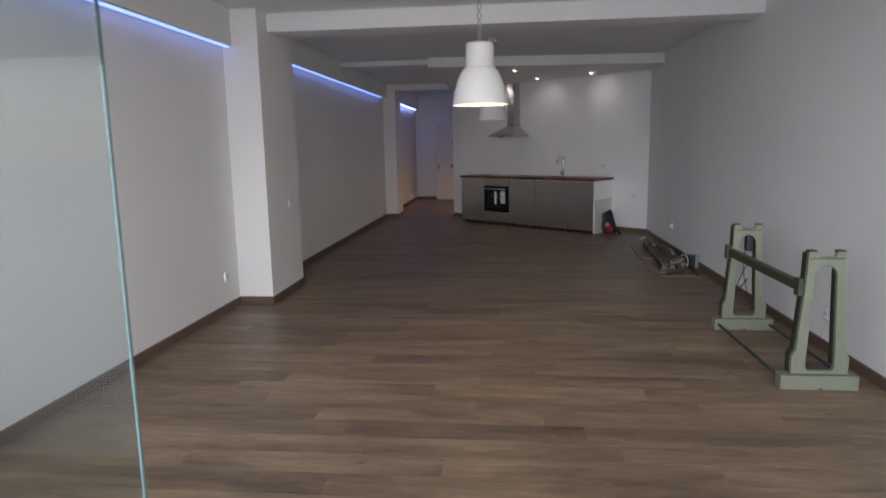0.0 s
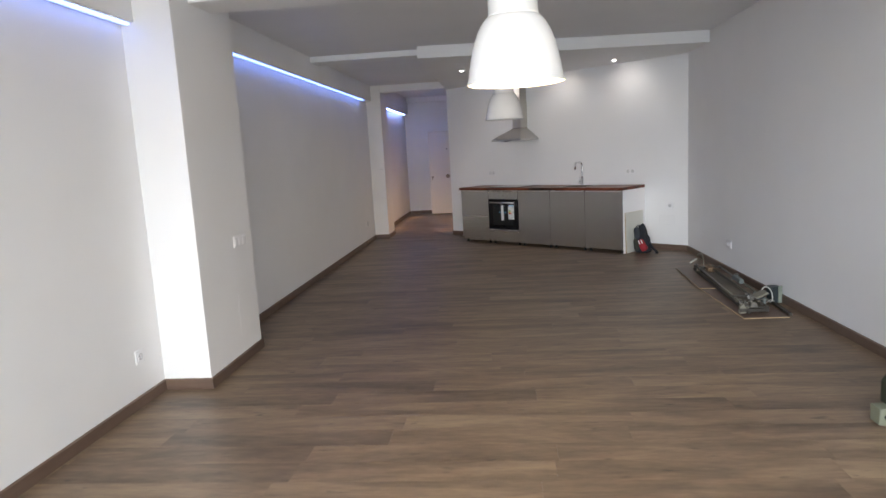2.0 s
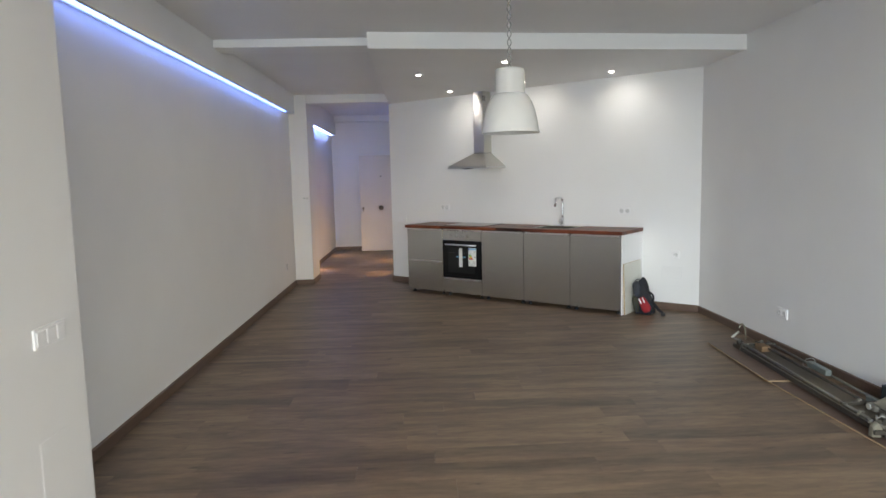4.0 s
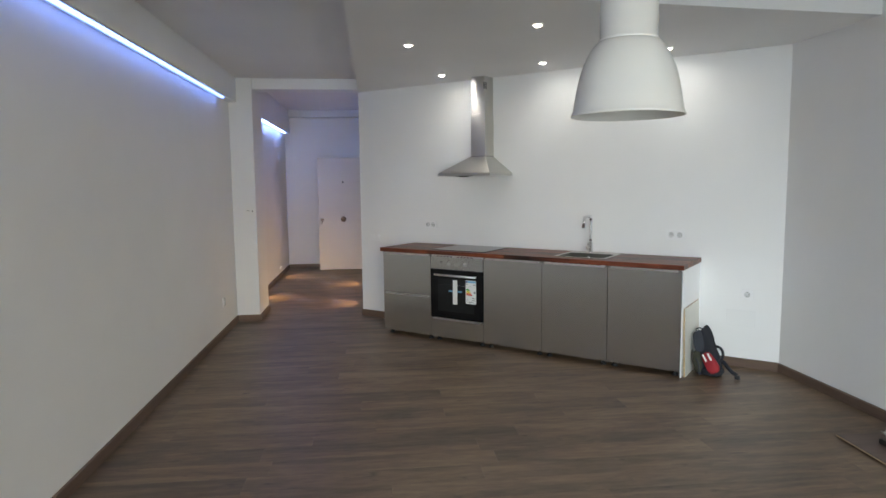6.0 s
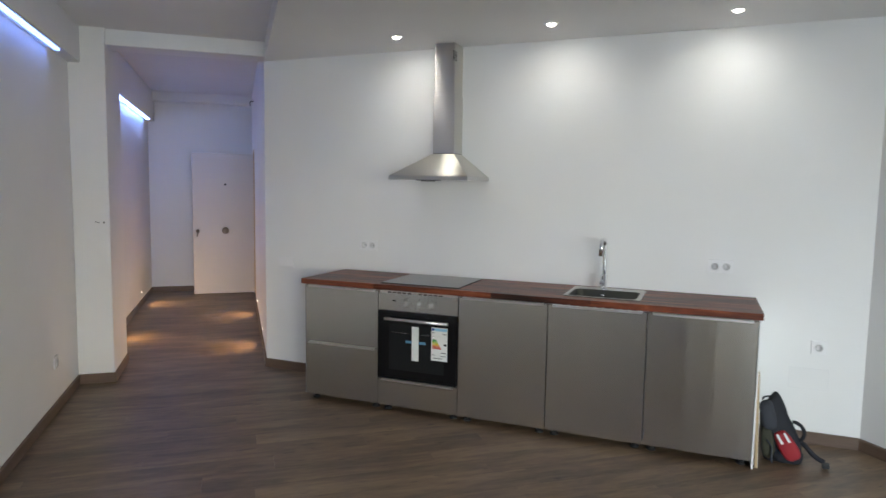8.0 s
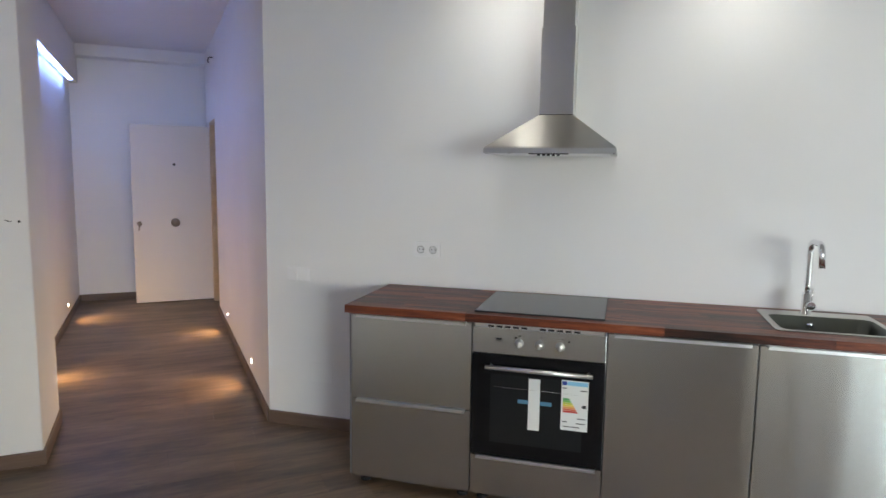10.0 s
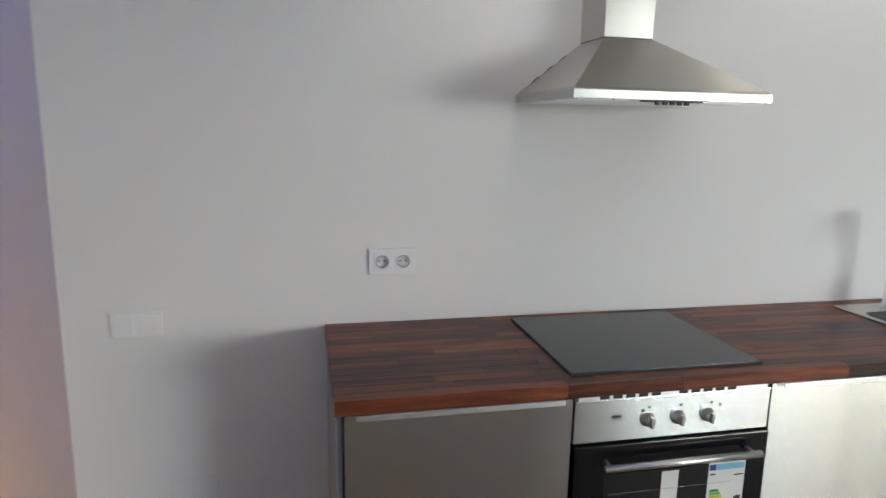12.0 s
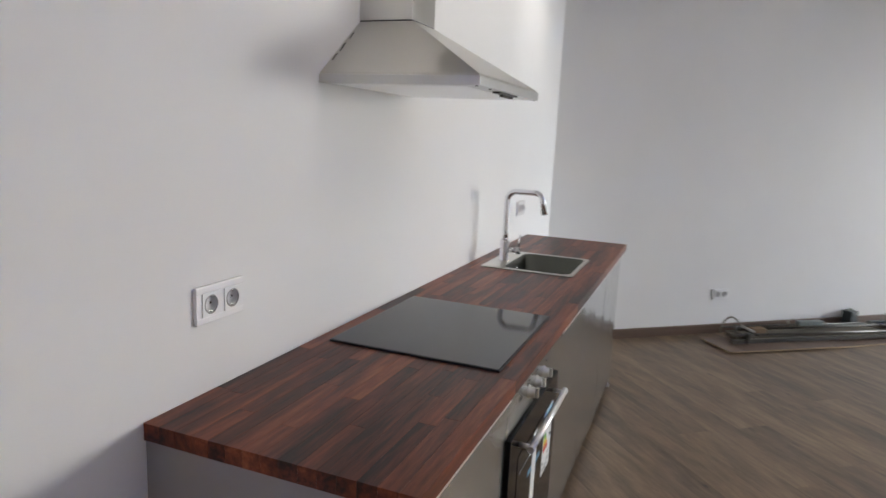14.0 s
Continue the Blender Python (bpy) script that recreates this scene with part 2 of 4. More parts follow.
# ---- structure ----
T = 0.15
setting("wall_west", box(X0 - T, X0, Y0 - 0.1, Y1 + T, 0, 3.1), wall_paint, "smooth white painted long plaster wall", "wall")
setting("wall_east", box(X1, X1 + T, Y0 - 0.1, KR.y + 0.3, 0, 3.1), wall_paint, "smooth white painted long plaster wall", "wall")
setting("wall_north", box(X0 - T, XC + 1.6, Y1, Y1 + T, 0, 3.1), wall_paint, "white end wall of the corridor", "wall")
ob = setting("wall_kitchen", box(0.0, KLEN + 0.3, 0.0, 0.12, 0, 3.1), wall_paint, "white slanting kitchen wall lit by ceiling spots", "wall")
ob.matrix_world = MK
DY0, DY1, DH = 10.2, 11.05, 2.10  # doorway in the corridor's right wall
bm = box(XC, XC + 0.2, KL.y, DY0, 0, 3.1)
box(XC, XC + 0.2, DY1, Y1, 0, 3.1, bm=bm)
box(XC, XC + 0.2, DY0, DY1, DH, 3.1, bm=bm)
setting("wall_corridor", bm, wall_paint, "white corridor wall with an entrance doorway", "wall")
bm = box(XC + 0.2, XC + 1.6, DY0 - 0.25, DY0 - 0.15, 0, 3.1)
box(XC + 1.5, XC + 1.6, DY0 - 0.15, Y1, 0, 3.1, bm=bm)
setting("wall_landing", bm, wall_paint, "plain wall closing the landing behind the doorway", "wall")
setting("pillar_front", box(X0, 0.0, -0.94, 0.0, 0, H, 0.006), wall_paint, "square white plastered pillar against the wall", "pillar")
setting("pillar_back", box(X0, -0.08, 6.70, 7.33, 0, HC, 0.008), wall_paint, "slightly uneven white pillar at the corridor", "pillar")
for name, a, b, top in (("ledge_front", Y0, -0.94, H), ("ledge_middle", 0.0, 6.70, H), ("ledge_corridor", 7.33, Y1, HC)):
    setting(name, box(X0, -0.25, a, b, 2.455 if a < -1 else 2.505, top, 0.004), wall_paint, "white boxed ledge above the light strip", "ledge")

setting("ceiling", box(X0 - T, X1 + T, Y0 - 0.1, 6.9, H, H + 0.2), ceiling_paint, "flat light grey-white painted ceiling", "ceiling")
# the lowered kitchen ceiling has a slightly slanting front edge
bm = prism([(1.112, 2.775), (X1 + 0.02, 3.09), (X1 + 0.02, 4.2), (1.112, 7.0)], HK, H - 0.002, axis="Z")
setting("ceiling_kitchen", bm, wall_paint, "lowered white plasterboard kitchen ceiling with spots", "ceiling")
setting("ceiling_corridor", box(X0 - T, XC + 1.6, 6.9, Y1 + T, HC, HC + 0.15), ceiling_paint, "white corridor ceiling", "ceiling")
setting("beam_front", box(-0.005, X1, -0.68, -0.32, 2.61, H, 0.004), wall_paint, "white ceiling beam across the room", "beam")
setting("beam_middle", box(-0.25, 1.111, 3.0, 3.3, 2.71, H, 0.004), wall_paint, "white shallow ceiling beam", "beam")
setting("beam_back", box(-0.08, XC + 0.05, 6.74, 7.0, 2.66, HC, 0.004), wall_paint, "white beam over the corridor entry", "beam")
setting("beam_end", box(-0.25, XC, 11.2, Y1, 2.79, HC, 0.004), wall_paint, "white beam above the corridor's end wall", "beam")

# ground outside, and the base under the floor boards
setting("ground", box(-60, 60, -80, Y0 - 0.1, -0.25, -0.03), paint("paving", (0.28, 0.27, 0.26), 0.8, 2, 0.3, 0.4), "grey street paving outside the shop front", "pavement")
setting("floor_base", box(X0 - T, X1 + T, Y0 - 0.1, Y1 + T, -0.2, -0.011), dark_hole, "dark underlay below the laminate", "underlay")

# skirting boards
def skirting(name, p, q, out):
    """A board along p-q; out: unit vector into the room."""
    p, q = Vector((*p, 0)), Vector((*q, 0))
    d = (q - p).normalized()
    m = Matrix((( d.x, out[0], 0, p.x), (d.y, out[1], 0, p.y), (0, 0, 1, 0), (0, 0, 0, 1)))
    bm = prism([(0.0, 0.0), (SKT, 0.0), (SKT, SK - 0.006), (SKT - 0.006, SK), (0.0, SK)], 0, (q - p).length, axis="X")
    ob = setting(name, bm, skirt_wood, "greyish brown wooden skirting board", "skirting")
    ob.matrix_world = m


E_, W_, S_, N_ = (1, 0), (-1, 0), (0, -1), (0, 1)
skirting("baseboard_west", (X0, Y0), (X0, -0.94), E_)
skirting("baseboard_west", (X0, -0.94), (0.0 + SKT, -0.94), S_)
skirting("baseboard_west", (0.0, -0.94), (0.0, SKT), E_)
skirting("baseboard_west", (X0, 0.0), (X0, 6.70), E_)
skirting("baseboard_west", (X0, 6.70), (-0.08 + SKT, 6.70), S_)
skirting("baseboard_west", (-0.08, 6.70), (-0.08, 7.33), E_)
skirting("baseboard_west", (X0, 7.33), (X0, Y1), E_)
skirting("baseboard_north", (X0, Y1), (XC, Y1), S_)
skirting("baseboard_corridor", (XC, KL.y), (XC, DY0), W_)
skirting("baseboard_east", (X1, Y0), (X1, KR.y), W_)
kn = (-math.sin(-KANG), -math.cos(KANG))
skirting("baseboard_kitchen", (KL.x, KL.y), (KR.x, KR.y), kn)

# glazed shop front with an open doorway
GX0, GX1, GY = 1.383, 3.45, Y0 - 0.15
def shop_front():
    for name, a, b in (("shop_window", X0, GX0), ("shop_window", GX1, X1)):
        w = thing(name, pose(0, 0, 0), "frameless clear glass shop front panel", "window", "shop front panels", "structure")
        pane = part("pane", box(a, b, GY - 0.005, GY + 0.005, 0.0, 2.70, 0.001), glass, w)
        pane.visible_shadow = False
    edge = Mat("glass_edge", 0.15, 0, (0.20, 0.31, 0.31)).m
    part("glass_edge", box(GX0, GX0 + 0.005, GY - 0.005, GY + 0.005, 0.0, 2.70), edge, w)
    setting("trim_front", box(X0, X1, Y0 - 0.18, Y0 + 0.04, 2.70, H), alu, "aluminium head rail above the glass front", "trim")
shop_front()

# ---- kitchen ----
US, UW, UD = 0.81, 0.606, 0.575   # first unit, unit width, carcass depth
CZ0, CZ1, WT = 0.052, 0.877, 0.038
carcass = paint("carcass_grey", (0.30, 0.30, 0.30), 0.5, bump=0.02)


def sheet_front(x0, x1, y0, y1, z0, z1, seed):
    """A front of thin sheet steel: never quite flat, so its face swells and dips a little across its width."""
    bm = box(x0, x1, y0 + 0.0015, y1, z0, z1, 0.001, seg=1)
    sheet = bmesh.new()
    cols = 32
    pairs = []
    for c in range(cols + 1):
        x = x0 + 0.0006 + (x1 - x0 - 0.0012) * c / cols
        u = x - x0
        y = y0 + 0.0006 * math.sin(u * 15.0 + seed * 4.1) + 0.0002 * math.sin(u * 41.0 + seed * 9.7)
        pairs.append([sheet.verts.new((x, y, z)) for z in (z0 + 0.0006, z1 - 0.0006)])
    for p, q in zip(pairs, pairs[1:]):
        sheet.faces.new((p[0], q[0], q[1], p[1])).smooth = True
    return join(sheet, bm)


def cabinet_unit(k, label, drawers=0, oven=False, top=CZ1 - 0.002):
    s = US + k * UW
    ob = thing("cabinet", kit(s, 0, 0), label, "kitchen cabinet", "kitchen base cabinets")
    part("body", box(0.002, UW - 0.002, -UD, -0.02, CZ0, top), carcass, ob)
    for x in (0.05, UW - 0.05):
        for y in (-UD + 0.05, -0.09):
            leg = tube((x, y, 0.0), (x, y, CZ0), 0.017)
            tube((x, y, 0.0), (x, y, 0.012), 0.028, leg)
            part("leg", leg, black_plastic, ob)
    f0, f1 = -UD - 0.022, -UD - 0.002
    g = 0.0025

    def front(name, z0, z1, pull=True):
        p = part(name, sheet_front(g, UW - g, f0, f1, z0, z1, k + z0), front_steel, ob)
        if pull:
            h = prism([(f1, z1 + 0.0005), (f0 - 0.016, z1 + 0.0005), (f0 - 0.016, z1 - 0.010), (f0 - 0.013, z1 - 0.010), (f0 - 0.013, z1 + 0.0035), (f1, z1 + 0.0035)], 0.03, UW - 0.03, axis="X")
            part("handle", h, alu, p, "slim aluminium edge handle")
    if oven:
        front("drawer_front", CZ0 - 0.005, 0.238)
    elif drawers:
        zm = 0.450
        front("drawer_front", CZ0 - 0.005, zm - 0.006)
        front("drawer_front", zm, CZ1 - 0.012)
    else:
        front("door", CZ0 - 0.005, CZ1 - 0.012)
    return ob


first_unit = cabinet_unit(0, "brushed steel drawer cabinet with two deep drawers", drawers=2)
cabinet_unit(1, "steel oven housing cabinet with a narrow lower front", oven=True)
cabinet_unit(2, "brushed steel base cabinet with one plain door")
sink_unit = cabinet_unit(3, "brushed steel sink cabinet with one plain door", top=0.66)
rail = part("top_rail", box(0.02, UW - 0.02, -UD - 0.016, -UD - 0.001, CZ1 - 0.0085, CZ1 - 0.001), white_plastic, sink_unit, "pale slotted rail above the door")
for k in range(9):
    part("slot", box(0.09 + k * 0.052, 0.128 + k * 0.052, -UD - 0.0175, -UD - 0.0158, CZ1 - 0.0078, CZ1 - 0.002), dark_hole, rail)
last_unit = cabinet_unit(4, "brushed steel end cabinet with one plain door")
part("side_panel", box(-0.017, -0.001, -UD, 0.0, CZ0 - 0.01, CZ1 - 0.002, 0.001), carcass, first_unit, "grey cover panel")
part("side_panel", box(UW + 0.001, UW + 0.011, -UD - 0.02, 0.0, 0.0, CZ1 - 0.002, 0.001), white_plastic, last_unit, "white cover panel")


def worktop():
    a0, a1, d = US - 0.022, US + 5 * UW + 0.018, 0.622
    top = thing("worktop", kit(0, 0, 0), "dark red oiled stave wood worktop on the cabinets", "worktop")
    rows, hole = 15, (2.722, 3.162, 0.168, 0.496)
    w = d / rows
    rng = random.Random(4)
    for r in range(rows):
        n0, n1 = r * w, (r + 1) * w
        s = a0
        cut = a0 + rng.uniform(0.1, 0.6)
        while s < a1 - 1e-6:
            e = min(cut, a1)
            if a1 - e < 0.08:
                e = a1
            spans = [(s, e)]
            if n1 > hole[2] and n0 < hole[3]:
                spans = [(p, q) for p, q in ((s, min(e, hole[0])), (max(s, hole[1]), e)) if q - p > 1e-4]
            for p, q in spans:
                part("stave", box(p, q, -n1, -n0, CZ1, CZ1 + WT, 0.0006, seg=1), worktop_wood, top)
            s, cut = e, e + rng.uniform(0.28, 0.75)


def hob():
    h = thing("hob", kit(0, 0, CZ1 + WT), "black glass ceramic hob set in the worktop", "hob")
    part("glass_plate", box(1.42, 2.005, -0.565, -0.05, 0.001, 0.007, 0.002), black_glass, h)
    rim = box(1.418, 2.007, -0.567, -0.565, 0.0, 0.006)
    box(1.418, 1.420, -0.565, -0.05, 0.0, 0.006, bm=rim)
    box(2.005, 2.007, -0.565, -0.05, 0.0, 0.006, bm=rim)
    part("edge_trim", rim, black_plastic, h)


def sink():
    z = CZ1 + WT
    h = thing("sink", kit(0, 0, z), "square stainless steel inset sink in the worktop", "sink")
    s0, s1, n0, n1 = 2.702, 3.182, 0.075, 0.512
    b0, b1, m0, m1 = 2.736, 3.148, 0.185, 0.485
    bm = bmesh.new()
    depth = 0.20

    def ring(a, b, c, d, zz, r, seg=5):
        vs = []
        for cx, cy, a0 in ((b - r, -d + r, -90), (b - r, -c - r, 0), (a + r, -c - r, 90), (a + r, -d + r, 180)):
            for k in range(seg + 1):
                t = radians(a0 + 90 * k / seg)
                vs.append(bm.verts.new((cx + r * math.cos(t), cy + r * math.sin(t), zz)))
        return vs
    rings = [ring(s0, s1, n0, n1, 0.0005, 0.02), ring(s0, s1, n0, n1, 0.004, 0.02), ring(s0 + 0.006, s1 - 0.006, n0 + 0.006, n1 - 0.006, 0.007, 0.018),
             ring(b0 - 0.008, b1 + 0.008, m0 - 0.008, m1 + 0.008, 0.005, 0.045), ring(b0, b1, m0, m1, -0.004, 0.045),
             ring(b0 + 0.01, b1 - 0.01, m0 + 0.01, m1 - 0.01, -depth + 0.02, 0.05), ring(b0 + 0.03, b1 - 0.03, m0 + 0.03, m1 - 0.03, -depth, 0.05)]
    for u, v in zip(rings, rings[1:]):
        n = len(u)
        for k in range(n):
            bm.faces.new((u[k], u[(k + 1) % n], v[(k + 1) % n], v[k])).smooth = True
    bm.faces.new(rings[-1])
    bowl = bm.copy()
    bmesh.ops.delete(bowl, geom=[f for f in bowl.faces if f.calc_center_median().z > -0.002 and max(v.co.z for v in f.verts) > 0.0051], context="FACES")
    bmesh.ops.delete(bm, geom=[f for f in bm.faces if not (f.calc_center_median().z > -0.002 and max(v.co.z for v in f.verts) > 0.0051)], context="FACES")
    part("rim", bm, hood_steel, h, "bright steel rim")
    # bowl in steel darkened for its own shade
    part("basin", bowl, basin_shade_steel, h)
    part("drain", lathe([(0.0, -depth + 0.003), (0.035, -depth + 0.003), (0.04, -depth + 0.001)], 24), chrome, h).matrix_basis = Matrix.Translation((2.94, -0.33, 0))
    part("overflow", lathe([(0.0, 0.002), (0.012, 0.002), (0.014, 0.0)], 20), chrome, h).matrix_basis = Matrix.Translation((2.91, -0.1965, -0.035)) @ Matrix.Rotation(radians(90), 4, "X")


def tap():
    t = thing("tap", kit(2.905, 0.13, CZ1 + WT + 0.004), "chrome kitchen mixer tap with a square-bent spout", "tap")
    bm = lathe([(0.0, 0.0), (0.027, 0.0), (0.027, 0.004), (0.022, 0.008), (0.022, 0.10), (0.018, 0.104), (0.0, 0.104)], 24)
    part("body", bm, chrome, t)
    pts = [(0, 0, 0.10 + 0.2 * k / 6) for k in range(7)]
    for k in range(1, 9):
        a = radians(90 * k / 8)
        pts.append((0.0, -0.045 * (1 - math.cos(a)), 0.30 + 0.045 * math.sin(a)))
    pts += [(0.0, -0.045 - 0.09 * k / 3, 0.345) for k in range(1, 4)]
    for k in range(1, 7):
        a = radians(76 * k / 6)
        pts.append((0.0, -0.135 - 0.04 * math.sin(a), 0.345 - 0.04 * (1 - math.cos(a))))
    last = Vector(pts[-1])
    pts.append(last + Vector((0, -0.016, -0.072)))
    part("spout", pipe(pts, 0.0135, seg=14), chrome, t)
    lever = tube((0, -0.018, 0.055), (0, -0.060, 0.055), 0.013, seg=18)
    tube((0, -0.058, 0.055), (0, -0.080, 0.055), 0.018, lever, seg=20)
    pipe([(0, -0.070, 0.068), (0.002, -0.071, 0.095), (0.004, -0.075, 0.135)], 0.004, lever)
    part("lever", lever, chrome, t)


worktop(), hob(), sink(), tap()


def oven():
    z0, z1 = 0.247, CZ1 - 0.004
    o = thing("oven", kit(US + UW, 0, 0), "built-in steel oven with a black glass door", "oven")
    f = -UD - 0.024
    g = 0.004
    zc = 0.733
    part("body", box(0.02, UW - 0.02, -UD + 0.01, -UD + 0.02, z0, z1), black_plastic, o)
    part("control_panel", box(g, UW - g, f, -UD, zc, z1 - 0.018, 0.002), front_steel, o)
    vent = part("vent", box(g + 0.01, UW - g - 0.01, f + 0.002, -UD, z1 - 0.018, z1), alu, o)
    for k in range(10):
        x = 0.075 + k * 0.038 + (0.045 if k > 4 else 0.0)
        part("slot", box(x, x + 0.027, f + 0.0008, f + 0.004, z1 - 0.0165, z1 - 0.0075), dark_hole, vent)
    door = part("door", box(g, UW - g, f - 0.012, -UD, z0, zc - 0.004, 0.004), oven_glass, o, "black glass oven door")
    part("window_border", box(g + 0.09, UW - g - 0.09, f - 0.0132, f - 0.0128, z0 + 0.07, zc - 0.09), Mat("dark_window", 0.05, 0, (0.016, 0.017, 0.018), Specular_IOR_Level=0.3).m, door)
    hz = zc - 0.052
    bm = tube((0.075, f - 0.05, hz), (UW - 0.055, f - 0.05, hz), 0.010, seg=16)
    for x in (0.095, UW - 0.075):
        tube((x, f - 0.05, hz), (x, f - 0.008, hz), 0.007, bm)
    part("handle", bm, alu, door, "round aluminium bar handle")
    for x in (0.219, 0.311, 0.403):
        kn_ = lathe([(0.0, 0.020), (0.0135, 0.020), (0.0155, 0.017), (0.0165, 0.004), (0.0205, 0.002), (0.0205, 0.0)], 28)
        box(-0.0042, 0.0042, -0.0150, 0.0150, 0.018, 0.030, 0.0022, kn_)
        part("knob", kn_, satin, o).matrix_basis = Matrix.Translation((x, f, (zc + z1 - 0.018) / 2 - 0.005)) @ Matrix.Rotation(radians(90), 4, "X")
    return o, f, zc, z0


def oven_labels(o, f, zc, z0):
    """Paper labels stuck on the oven door."""
    paper = paint("paper", (0.78, 0.79, 0.77), 0.6, bump=0.02)
    y = f - 0.0135

    def flat(name, x0, x1, za, zb, mat, parent, lift=0.0, label=""):
        return part(name, box(x0, x1, y - 0.0006 - lift, y - lift, za, zb), mat, parent, label)
    strip = thing("paper_strip", kit(US + UW, 0, 0), "white paper strip stuck on the oven door", "label")
    flat("sheet", 0.270, 0.322, 0.395, 0.635, paper, strip)
    e = thing("energy_label", kit(US + UW, 0, 0), "white energy label with coloured arrows on the oven door", "label")
    flat("sheet", 0.417, 0.535, 0.415, 0.645, paper, e)
    plain = lambda n, c: Mat(n, 0.5, 0, c).m
    flat("header", 0.442, 0.532, 0.622, 0.640, plain("print_pale_blue", (0.25, 0.55, 0.75)), e, 0.0006)
    flat("flag", 0.420, 0.440, 0.622, 0.640, plain("print_blue", (0.02, 0.05, 0.30)), e, 0.0006)
    cols = ((0.03, 0.30, 0.06), (0.15, 0.45, 0.06), (0.50, 0.55, 0.04), (0.75, 0.60, 0.03), (0.75, 0.30, 0.03), (0.65, 0.10, 0.03), (0.55, 0.03, 0.03))
    for k, c in enumerate(cols):
        zt, x1 = 0.562 - k * 0.0095, 0.452 + k * 0.006
        pts = [(0.425, zt), (x1, zt), (x1 + 0.005, zt - 0.004), (x1, zt - 0.008), (0.425, zt - 0.008)]
        part("arrow", prism(pts, y - 0.0012, y - 0.0006), plain("print_band", c), e)
    ink = plain("print_black", (0.03, 0.03, 0.03))
    part("rating_arrow", prism([(0.528, 0.536), (0.512, 0.536), (0.506, 0.529), (0.512, 0.522), (0.528, 0.522)], y - 0.0012, y - 0.0006), ink, e)
    for a, b, zz in ((0.422, 0.440, 0.607), (0.500, 0.530, 0.600), (0.49, 0.525, 0.470), (0.425, 0.445, 0.452), (0.485, 0.525, 0.448), (0.43, 0.50, 0.430)):
        flat("text_bar", a, b, zz, zz + 0.004, ink, e, 0.0006)
    # marks printed on the control panel
    for a, b, zz, h in ((0.112, 0.140, 0.800, 0.008), (0.112, 0.142, 0.795, 0.0015), (0.200, 0.208, 0.812, 0.008), (0.438, 0.446, 0.812, 0.008), (0.218, 0.226, 0.822, 0.005), (0.314, 0.322, 0.822, 0.005), (0.410, 0.418, 0.822, 0.005)):
        part("print_mark", box(a, b, f - 0.0006, f + 0.001, zz, zz + h), ink, o)
    rack = tube((0.11, f - 0.0136, 0.582), (0.49, f - 0.0136, 0.582), 0.0008, seg=6)
    part("rack", rack, chrome, o)
    part("tape", box(0.222, 0.375, f - 0.0136, f - 0.0132, 0.515, 0.533), plain("blue_tape", (0.10, 0.26, 0.40)), o, "strip of blue tape")


oven_labels(*oven())


def hood():
    h = thing("extractor_hood", kit(1.722, 0, 1.648), "stainless steel chimney extractor hood on the wall", "extractor hood")
    w, d, c, cd = 0.30, 0.468, 0.083, 0.175
    part("rim", box(-w, w, -d, 0, 0.0, 0.024, 0.0015), rim_steel, h)
    # the four-sided canopy of folded sheet, with a slightly rounded fold above the rim
    bm = bmesh.new()
    prev = None
    for t, z in ((0.0, 0.024), (0.012, 0.030), (1.0, 0.196)):
        x = w - 0.003 + (c + 0.003 - w) * t
        y = -(d - 0.003) + (d - cd - 0.006) * t
        ring = [bm.verts.new(p) for p in ((-x, y, z), (x, y, z), (x, -0.002, z), (-x, -0.002, z))]
        if prev:
            for a in range(4):
                bm.faces.new((prev[a], prev[(a + 1) % 4], ring[(a + 1) % 4], ring[a]))
        prev = ring
    bm.faces.new(prev)
    part("canopy", bm, hood_steel, h)
    part("joint", box(-c + 0.001, c - 0.001, -cd + 0.001, -0.001, 0.1962, 0.1995), dark_hole, h, "dark gap under the duct")
    # a black lead lies along the canopy's edge at the wall
    lead = [(-w + 0.05 + 0.125 * k / 8, -0.012, 0.066 + 0.0955 * k / 8 + 0.004 * math.sin(k * 2.1)) for k in range(9)]
    part("lead", pipe(lead, 0.0018, seg=6), black_plastic, h, "thin black lead")
    for x in (-w + 0.12, -w + 0.012, w - 0.012):
        part("screw", tube((x, -d + 0.012, -0.002), (x, -d + 0.012, 0.0), 0.004, seg=8), black_plastic, h)
    part("lower_duct", box(-c, c, -cd, 0, 0.1995, 0.62, 0.002), hood_steel, h)
    duct = part("upper_duct", box(-c + 0.006, c - 0.006, -cd + 0.004, 0, 0.62, HK - 1.648 - 0.002, 0.002), hood_steel, h)
    for k in range(4):
        part("vent_slot", box(c - 0.0065, c - 0.0055, -0.20 + k * 0.02, -0.19 + k * 0.02, 0.86, 0.93), dark_hole, duct)
    under = part("grease_filter", box(-w + 0.03, w - 0.03, -d + 0.05, -0.03, -0.0012, 0.0), alu, h)
    panel = part("switch_panel", box(-0.09, 0.09, -d + 0.012, -d + 0.034, -0.0045, 0.0), black_plastic, h)
    for k in range(5):
        part("button", box(-0.05 + k * 0.022, -0.038 + k * 0.022, -d + 0.014, -d + 0.026, -0.012, -0.0045, 0.001), black_plastic, panel)


hood()

